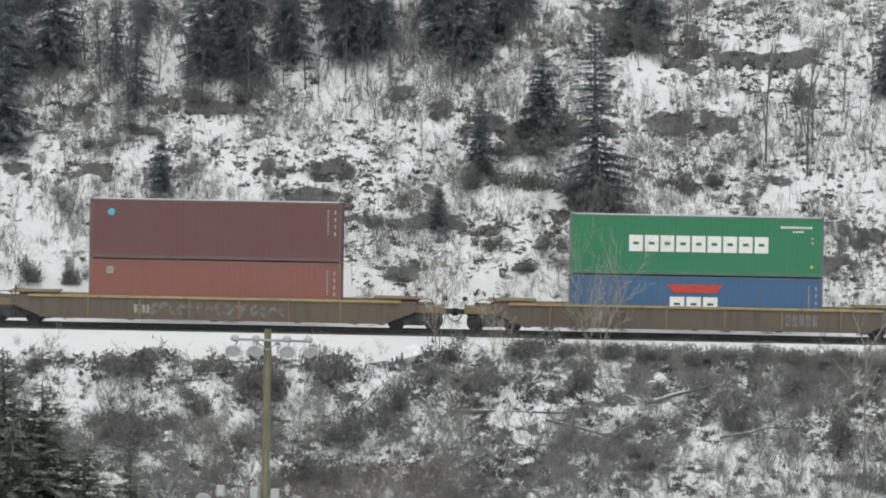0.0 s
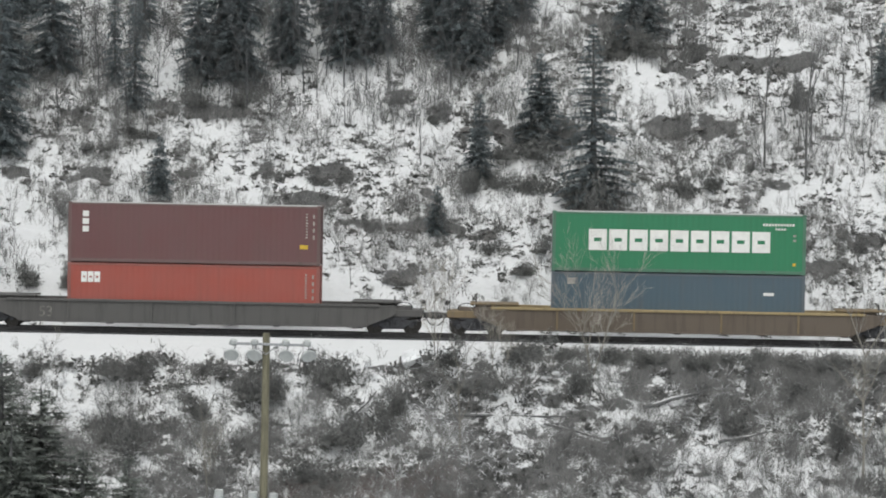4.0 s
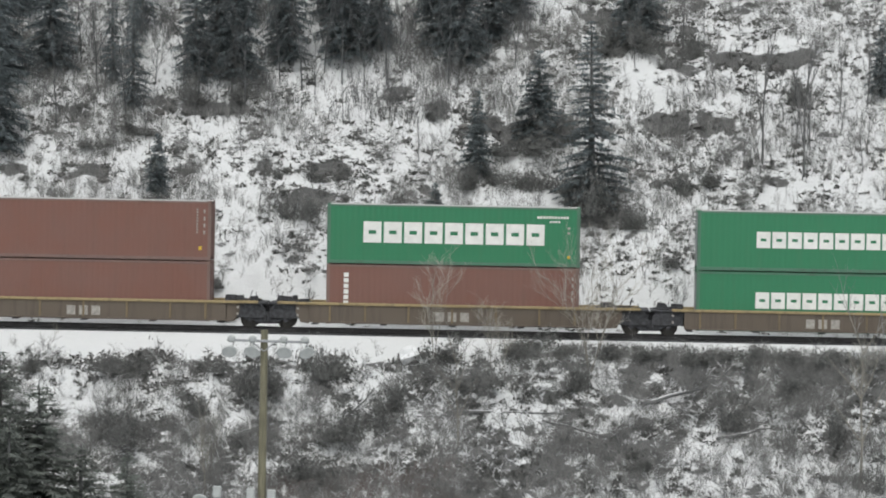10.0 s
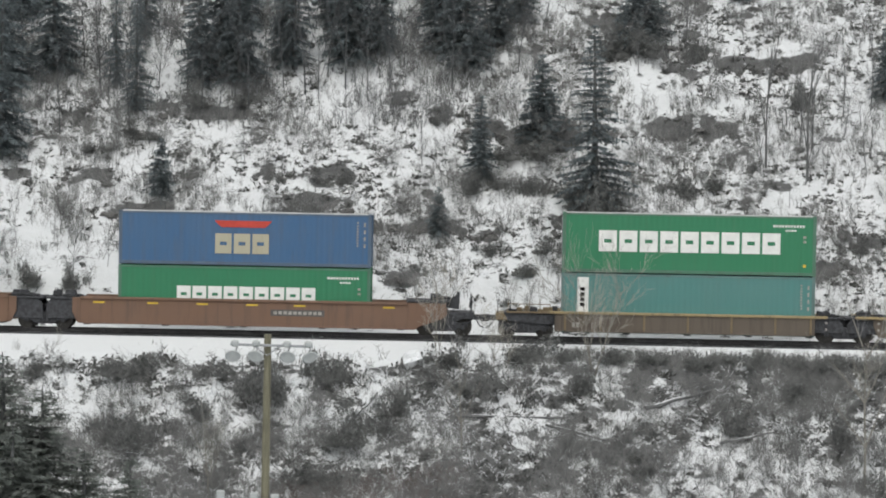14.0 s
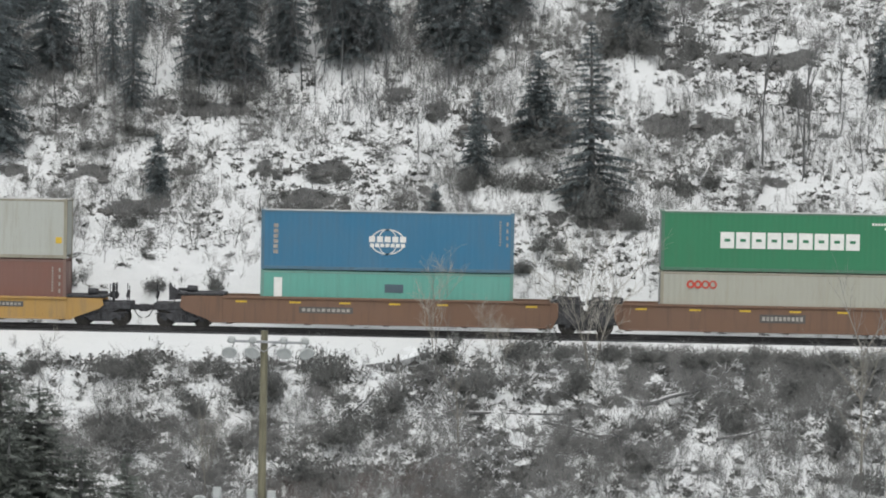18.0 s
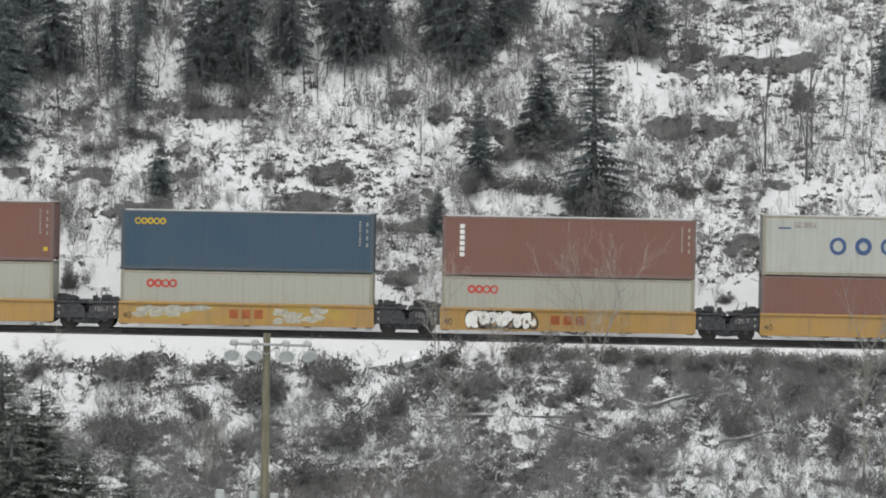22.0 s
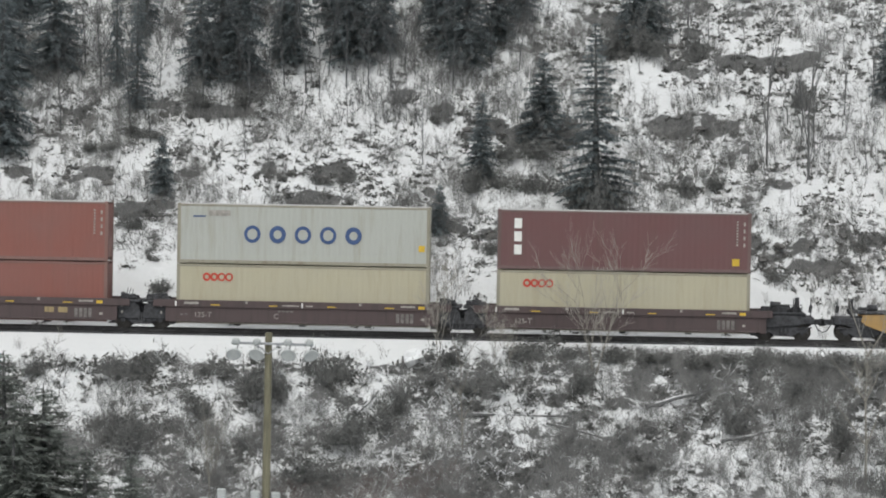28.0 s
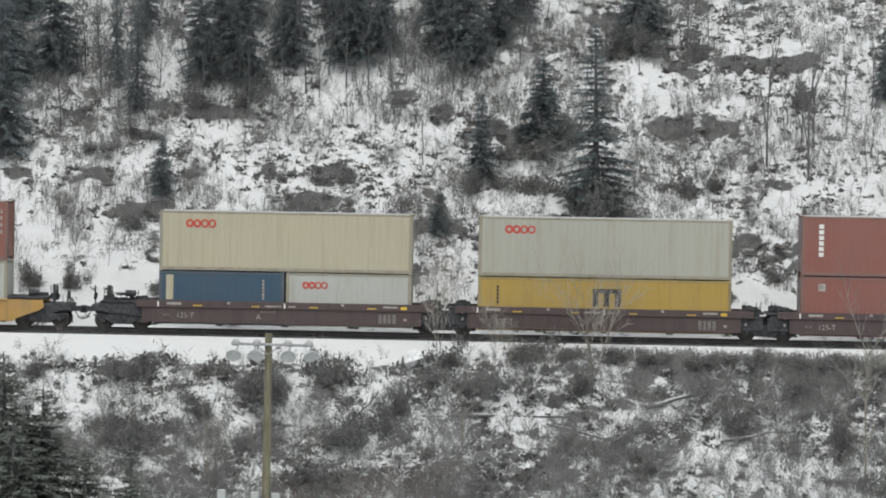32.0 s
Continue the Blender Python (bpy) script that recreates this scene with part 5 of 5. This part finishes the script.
# thin upright saplings on the open slope: x, y, height
for x, y, tall in ((16.3, 13.8, 3.2), (18.4, 13.2, 3.9), (18.9, 14.9, 2.6), (15.4, 14.2, 2.6), (20.6, 16.3, 3.0), (14.1, 18.4, 2.8), (17.6, 17.0, 3.0), (21.6, 14.0, 3.2), (12.4, 15.6, 2.4), (-8.7, 20.6, 4.2), (-3.0, 16.6, 2.4), (-17.4, 14.0, 3.0)):
    leafless(SAPLINGS, 2, x, y, tall / 4.0, "bare_tree", "thin upright leafless sapling on the snowy hillside", "saplings on the hillside")
leafless(SAPLINGS, 2, -18.4, -2.7, 0.22, "bare_bush", "small tuft of dry stalks in the trackside snow", "bushes along the bank", PALE_BARK, PALE_TWIG)

dice = random.Random(8)
for n in range(120):
    x, y = dice.uniform(-24, 25), dice.uniform(5.5, 26)
    if grain(x, y, 7, 3) < 0.42:
        continue
    leafless(SAPLINGS, dice.randrange(3), x, y, dice.uniform(0.4, 0.85), "bare_tree", "thin leafless sapling on the snowy hillside", "saplings on the hillside")
for n in range(110):
    x, y = dice.uniform(-24, 25), dice.uniform(5.0, 25)
    if grain(x, y, 5, 4) < 0.4:
        continue
    leafless(BUSHES, dice.choice((2, 3, 3)), x, y, dice.uniform(0.35, 0.75), "bare_bush", "low leafless bush on the snowy hillside", "bushes on the hillside")
for n in range(110):
    x, y = dice.uniform(-23, 24), -4.6 - 9.5 * dice.random() ** 0.8
    leafless(BUSHES, dice.choice((2, 3, 3)), x, y, dice.uniform(0.45, 0.9), "bare_bush", "low leafless bush on the railway bank", "bushes on the bank")


def brush(name, count, box, tall, dens, material, label, seed, lean=0.35, width=0.022):
    """Dry stalks and twigs in uncountable clumps: thin blades that fork."""
    g = np.random.default_rng(seed)
    x, y = g.uniform(box[0], box[1], count), g.uniform(box[2], box[3], count)
    keep = g.random(count) < dens(x, y)
    x, y = x[keep], y[keep]
    n, per = len(x), 6
    cx = np.repeat(x, per) + g.normal(0, 0.10, n * per)
    cy = np.repeat(y, per) + g.normal(0, 0.10, n * per)
    h = np.repeat(g.uniform(*tall, n), per) * g.uniform(0.5, 1.1, n * per)
    base = np.stack([cx, cy, ground_z(cx, cy) - 0.03], -1)
    d = np.stack([g.normal(0, lean, n * per), g.normal(0, lean, n * per), np.ones(n * per)], -1)
    d /= np.linalg.norm(d, axis=1, keepdims=True)
    ang = g.uniform(-0.9, 0.9, n * per)
    side = np.stack([np.cos(ang), np.sin(ang), np.zeros(n * per)], -1)
    w = g.uniform(0.5, 1.2, n * per)[:, None] * width
    tip = base + d * h[:, None]
    chunks = [np.stack([base - side * w / 2, base + side * w / 2, tip], 1)]
    for k in range(4):
        f = g.uniform(0.25, 0.9, n * per)[:, None]
        at = base + (tip - base) * f
        out = d * 0.6 + np.stack([g.normal(0, 0.6, n * per), g.normal(0, 0.4, n * per), g.uniform(-0.1, 0.5, n * per)], -1)
        end = at + out * (h * g.uniform(0.2, 0.45, n * per))[:, None]
        up = np.array([0, 0, 1.0]) * w * 0.6
        chunks.append(np.stack([at - up, at + up, end], 1))
    v = np.concatenate(chunks).reshape(-1, 3)
    me = bpy.data.meshes.new(name)
    me.from_pydata(v, [], np.arange(len(v)).reshape(-1, 3))
    me.materials.append(material)
    tagged(new(name, me), label, "brush", kind="stuff")


def scrub_mesh(seed, count=3000):
    """A dense lump of small dark leaves and twig ends with a ragged outline, about two metres across."""
    g = np.random.default_rng(seed)
    heart = g.normal(0, 0.52, (9, 3)) * np.array([1.3, 1.0, 0.75])
    c = heart[g.integers(0, 9, count)] + g.normal(0, 0.24, (count, 3))
    c[:, 2] = np.abs(c[:, 2]) * 0.9
    a = g.normal(0, 1, (count, 3)) * g.uniform(0.02, 0.065, (count, 1))
    b = g.normal(0, 1, (count, 3)) * g.uniform(0.012, 0.03, (count, 1))
    v = np.stack([c - a, c + b, c + a, c - b], 1).reshape(-1, 3)
    return mesh_of("scrub", v.tolist(), np.arange(4 * count).reshape(-1, 4).tolist())


SCRUBS = [scrub_mesh(s) for s in (51, 52, 53, 54)]
# x, y, half width, height
BANK_SCRUB = [(14.3, -3.0, 1.2, 0.6), (16.4, -3.1, 1.3, 0.6), (18.6, -3.2, 1.2, 0.7), (12.6, -3.0, 1.0, 0.5), (20.6, -3.4, 1.2, 0.7), (6.2, -3.0, 0.9, 0.6), (10.3, -3.0, 0.9, 0.5), (-14.2, -4.7, 1.4, 1.5), (-19.2, -4.5, 0.7, 0.9), (-17.8, -4.1, 0.5, 0.5), (-10.8, -4.5, 1.1, 0.9), (-8.1, -5.9, 1.5, 2.2), (-5.3, -5.1, 0.9, 2.0), (-2.1, -7.9, 0.8, 1.6), (0.6, -3.9, 1.2, 1.2), (4.3, -3.3, 1.5, 1.2), (8.3, -3.2, 0.8, 0.9), (17.5, -4.8, 1.3, 0.9), (15.2, -3.3, 0.8, 0.9), (-11.2, -7.3, 0.8, 1.1)]
BANK_SCRUB += [(-14.7, -9.0, 1.6, 1.9), (-3.9, -9.0, 1.5, 1.6), (2.0, -6.0, 1.1, 1.1), (6.6, -5.5, 0.8, 1.4), (12.2, -3.4, 0.8, 0.8), (9.9, -10.1, 0.8, 0.9), (13.7, -7.5, 0.9, 1.4), (-5.4, -11.2, 1.6, 1.4), (18.6, -8.0, 0.8, 1.6), (20.0, -10.5, 0.8, 1.6)]
HILL_SCRUB = [(2.2, 8.6, 0.9, 1.0), (5.2, 8.4, 1.0, 1.2), (4.0, 6.6, 0.7, 0.7), (6.4, 7.2, 0.8, 0.8), (3.2, 5.4, 0.5, 0.6), (11.3, 7.2, 0.8, 0.7), (-12.7, 4.9, 0.4, 0.5), (-15.0, 7.6, 0.4, 0.5), (-10.4, 4.6, 0.45, 0.8), (14.0, 6.0, 0.4, 0.5), (-7.6, 10.2, 1.1, 1.6), (7.2, 10.7, 1.5, 2.6), (-3.8, 9.9, 0.5, 0.8), (-0.9, 16.8, 0.5, 0.8), (-2.6, 18.2, 0.6, 0.8), (9.9, 9.5, 0.7, 1.1), (16.5, 7.2, 0.7, 0.7), (-21.2, 6.1, 0.8, 1.1), (-2.5, 6.7, 0.5, 0.5), (-11.4, 5.9, 0.6, 0.8), (-14.1, 5.9, 0.8, 0.7)]
HILL_SCRUB += [(12.9, 21.4, 0.8, 1.6), (20.7, 9.4, 0.6, 0.8), (13.7, 13.1, 0.7, 0.9), (11.8, 12.5, 0.8, 1.1), (-18.6, 5.9, 0.5, 1.1), (15.7, 13.9, 0.4, 0.8), (-6.9, 12.6, 0.8, 0.7), (-5.4, 13.0, 0.5, 0.7), (-9.2, 12.9, 0.5, 0.7), (18.7, 17.9, 0.7, 1.4), (8.7, 21.7, 1.2, 1.9), (3.9, 15.2, 1.8, 1.4), (-15.9, 9.4, 0.8, 0.8)]
HILL_SCRUB += [(1.0, 12.8, 1.0, 1.4), (2.3, 13.3, 0.8, 1.0), (4.2, 12.4, 1.0, 1.2), (5.8, 12.3, 0.9, 1.1), (-17.9, 14.3, 1.1, 0.7), (-16.5, 15.1, 1.0, 0.9), (-10.8, 17.7, 1.3, 0.9), (-13.6, 17.6, 1.1, 1.1), (9.9, 21.4, 1.1, 1.3)]
dice = random.Random(17)
for spots, where in ((BANK_SCRUB, "railway bank"), (HILL_SCRUB, "snowy hillside")):
    for x, y, half, tall in spots:
        ob = put("dark_shrub", SCRUBS[dice.randrange(4)], JUNIPER, None, (x, y, float(ground_z(x, y)) - 0.1), (0, 0, dice.uniform(0, 360)), scale=(half, half * 0.7, max(0.35, tall * 0.95)))
        tagged(ob, "dense dark low shrub growing on the " + where, "shrub", "dark shrubs")


def litter(name, count, box, size, dens, material, label, seed):
    """Low dark scrub and stones that stick out of the snow, in uncountable small clumps."""
    g = np.random.default_rng(seed)
    x, y = g.uniform(box[0], box[1], count), g.uniform(box[2], box[3], count)
    keep = g.random(count) < dens(x, y)
    x, y = x[keep], y[keep]
    n, per = len(x), 26
    s = np.repeat(g.uniform(*size, n) * g.uniform(0.4, 1, n), per)[:, None]
    o = g.normal(0, 0.5, (n * per, 3)) * np.array([1.25, 0.6, 0.45]) * s
    c = np.stack([np.repeat(x, per), np.repeat(y, per), np.repeat(ground_z(x, y), per)], -1) + o
    c[:, 2] += np.abs(o[:, 2]) * 0.6 + 0.62 * o[:, 1]
    a, b = g.normal(0, 1, (n * per, 3)) * s * 0.30, g.normal(0, 1, (n * per, 3)) * s * 0.16
    v = np.stack([c - a, c + b, c + a, c - b], 1).reshape(-1, 3)
    me = bpy.data.meshes.new(name)
    me.from_pydata(v, [], np.arange(len(v)).reshape(-1, 4))
    me.materials.append(material)
    tagged(new(name, me), label, "scrub", kind="stuff")


def open_snow(x, y):
    """Less grows on the smooth drifts beside the track."""
    left = np.clip((-6 - x) / 3, 0, 1) * np.clip((10.0 - y) / 2.5, 0, 1)
    right = np.clip((x - 7) / 2, 0, 1) * np.clip((19 - x) / 3, 0, 1) * np.clip((7.5 - y) / 2, 0, 1)
    return 1 - 0.82 * np.maximum(left, right)


litter("hillside_scrub", 11000, (-25, 26, 4.0, 28), (0.08, 0.32), lambda x, y: np.clip((lumps(x, y, 2.2, 31, 3) - 0.40) * 4.0, 0.05, 0.9) * np.clip((y - 2) / 8, 0.4, 1) * (0.8 + 0.5 * np.clip(x / 6, 0, 1)) * (0.35 + 0.65 * open_snow(x, y)), LITTER, "low dark scrub sticking out of the snow", 33)
def along_ledges(x, y):
    near = np.zeros(len(x))
    for lx, ly, half, drop in LEDGES:
        near = np.maximum(near, np.exp(-((y - ly + 0.1) / 0.55) ** 2) * (np.abs(x - lx) < half * 1.5))
    return near * 0.6


litter("ledge_scrub", 14000, (-24, 25, 6, 27), (0.08, 0.30), along_ledges, LITTER, "dark scrub hanging over the rock ledges", 35)
litter("bank_scrub", 6500, (-25, 26, -16, -3.6), (0.12, 0.40), lambda x, y: np.clip((lumps(x, y, 1.8, 32, 3) - 0.38) * 4.0, 0.05, 0.95) * (1 - 0.6 * np.clip((x - 9) / 3, 0, 1) * np.clip((-7.5 - y) / 2, 0, 1)) * (1 - 0.85 * patches(DRIFTS, x, y)), LITTER, "low dark scrub on the bank", 34)
brush("hillside_brush", 20000, (-25, 26, 4.2, 28), (0.25, 0.95), lambda x, y: np.clip((lumps(x, y, 3.0, 21, 3) - 0.35) * 2.6, 0.09, 0.9) * np.clip((y - 3.5) / 3.5, 0.12, 1) * open_snow(x, y), BRUSH, "dry grass and twigs poking through the snow", 3, 0.2)
brush("forest_undergrowth", 1000, (-25, 5, 16.5, 24), (0.8, 2.4), lambda x, y: np.clip((lumps(x, y, 2.4, 29, 3) - 0.36) * 3.0, 0.04, 0.9), BARK, "bare grey undergrowth at the foot of the forest", 14, 0.16, 0.028)
brush("bank_thicket", 3500, (-25, 26, -16, -8.0), (0.6, 1.4), lambda x, y: np.clip((lumps(x, y, 3.0, 23, 3) - 0.33) * 2.4, 0.1, 0.9), TWIG, "thicket of bare twigs low on the bank", 6, 0.3, 0.026)
brush("brink_thicket", 420, (15.0, 19.4, -6.6, -3.1), (0.5, 1.1), lambda x, y: 0.85 + 0 * x, TWIG, "thicket of bare grey twigs at the brink", 16, 0.3, 0.03)
brush("snowy_twigs", 2600, (-25, 26, -15, -3.4), (0.15, 0.55), lambda x, y: np.clip((lumps(x, y, 1.4, 25, 3) - 0.36) * 3.0, 0.05, 0.9), SNOW, "fallen twigs and stalks covered with snow", 12, 0.9, 0.05)
brush("brink_grass", 1500, (4, 26, -3.6, -2.35), (0.12, 0.42), lambda x, y: np.clip((lumps(x, y, 0.9, 27, 3) - 0.3) * 3.0, 0.1, 0.9), BRUSH, "dry grass along the brink above the bank", 13, 0.3, 0.03)
brush("reddish_brush", 420, (-7.5, 1.5, -13.5, -11.0), (0.4, 0.9), lambda x, y: 0.7 + 0 * x, REDDISH, "reddish dry brush at the foot of the bank", 9, 0.3)
brush("bank_brush", 9000, (-25, 26, -16, -2.3), (0.3, 1.0), lambda x, y: np.clip((lumps(x, y, 2.5, 22, 3) - 0.30) * 2.2, 0.05, 0.95) * np.clip((-2.8 - y) / 3.5 + np.clip((x - 1) / 4, 0, 0.5), 0.02, 1) * (1 - 0.5 * np.clip((x - 9) / 3, 0, 1) * np.clip((-7.5 - y) / 2, 0, 1)) * (1 - 0.85 * patches(DRIFTS, x, y)), BRUSH, "dense dry brush on the bank below the track", 4)


def rock_mesh(seed):
    """An angular boulder about a metre across."""
    g = random.Random(seed)
    bm = bmesh.new()
    bmesh.ops.create_icosphere(bm, subdivisions=2, radius=0.5)
    off = Vector((g.uniform(0, 50), g.uniform(0, 50), 0))
    for v in bm.verts:
        v.co *= 0.72 + 0.6 * noise.noise(v.co * 2.3 + off) + 0.25 * noise.noise(v.co * 6 + off)
        v.co.z = max(v.co.z, -0.25)
    return from_bm("rock", bm)


ROCKS = [rock_mesh(s) for s in (61, 62, 63, 64, 65)]
dice = random.Random(66)
for lx, ly, half, drop in LEDGES:
    for k in range(4):
        x, y, size = lx + half * dice.uniform(-1, 1), ly - dice.uniform(0.1, 0.7), dice.uniform(0.25, 0.75)
        ob = put("rock", ROCKS[dice.randrange(5)], ROCK, None, (x, y, float(ground_z(x, y)) + size * 0.06), (dice.uniform(-15, 15), dice.uniform(-15, 15), dice.uniform(0, 360)), scale=(size * 1.3, size, size * 0.75))
        tagged(ob, "dark grey angular rock lying in hillside snow", "rock", "rocks on the hillside")

# a boulder at the brink of the bank with snow on its face
bx, by = -1.1, -3.7
boulder = thing("boulder", "dark boulder with a thick cap of snow at the brink", "boulder", at=(bx, by, float(ground_z(bx, by))))
put("rock", ROCKS[1], ROCK, boulder, (0, 0.1, 0.12), (0, 0, 30), scale=(2.2, 1.2, 1.25))
put("snow_cap", ROCKS[3], SNOW, boulder, (-0.12, -0.22, 0.26), (0, -18, 10), label="wind-packed snow", scale=(1.5, 1.15, 1.35))
put("snow_shelf", ROCKS[0], SNOW, boulder, (0.55, -0.42, 0.02), (0, -30, 0), scale=(0.9, 0.5, 0.6))

# fallen trunks with snow on them, lying on the bank: x, y, length, turn, girth
for x, y, long, turn, r in ((11.3, -5.6, 3.6, 24, 0.09), (3.6, -7.4, 5.5, 4, 0.07), (6.6, -8.3, 3.2, -12, 0.06), (14.4, -8.2, 2.6, 14, 0.06), (-3.4, -7.2, 2.4, 55, 0.06)):
    dx, dy = long / 2 * math.cos(radians(turn)), long / 2 * math.sin(radians(turn))
    z0, z1 = float(ground_z(x - dx, y - dy)), float(ground_z(x + dx, y + dy))
    log = thing("fallen_log", "fallen grey tree trunk with snow lying on it", "log", "fallen logs", at=(x, y, (z0 + z1) / 2 + 0.22), turn=(0, -math.degrees(math.atan2(z1 - z0, long)), turn))
    tv, tf, cv, cf, bend = [], [], [], [], random.Random(int(x * 10))
    spine = [Vector((long * (k / 7 - 0.5), bend.uniform(-0.04, 0.04), bend.uniform(-0.035, 0.035))) for k in range(8)]
    limb(tv, tf, spine, [r * (1.2 - 0.09 * k) for k in range(8)], 8)
    limb(cv, cf, [q + Vector((0, -r * 0.2, r * (1.05 - 0.09 * k))) for k, q in enumerate(spine[1:6])], [r * 0.42] * 4 + [r * 0.1], 6)
    put("trunk", mesh_of("log", tv, tf, True), BARK, log)
    put("snow_cap", mesh_of("log_snow", cv, cf, True), SNOW, log)
    for k in (-0.3, 0.05, 0.3):
        put("branch_stub", rod(0.018, 0.5, 5, 0.008), BARK, log, (long * k, -0.05, 0.2), (20, 25, 0))


# ---- things in motion ----
def motions():
    for ob, u, z in TRAIN:
        walk(ob, [(t, pose(u + SPEED * t, 0, z)) for t in (0, 8, 16, 24, SECONDS)])
    rate = SPEED / 0.42 * 180 / math.pi / FPS
    for w, k in WHEELSETS:
        walk(w, [(i / FPS, pose(k, 0, -0.13, 0, i * rate, 0)) for i in range(int(SECONDS * FPS) + 1)])


motions()
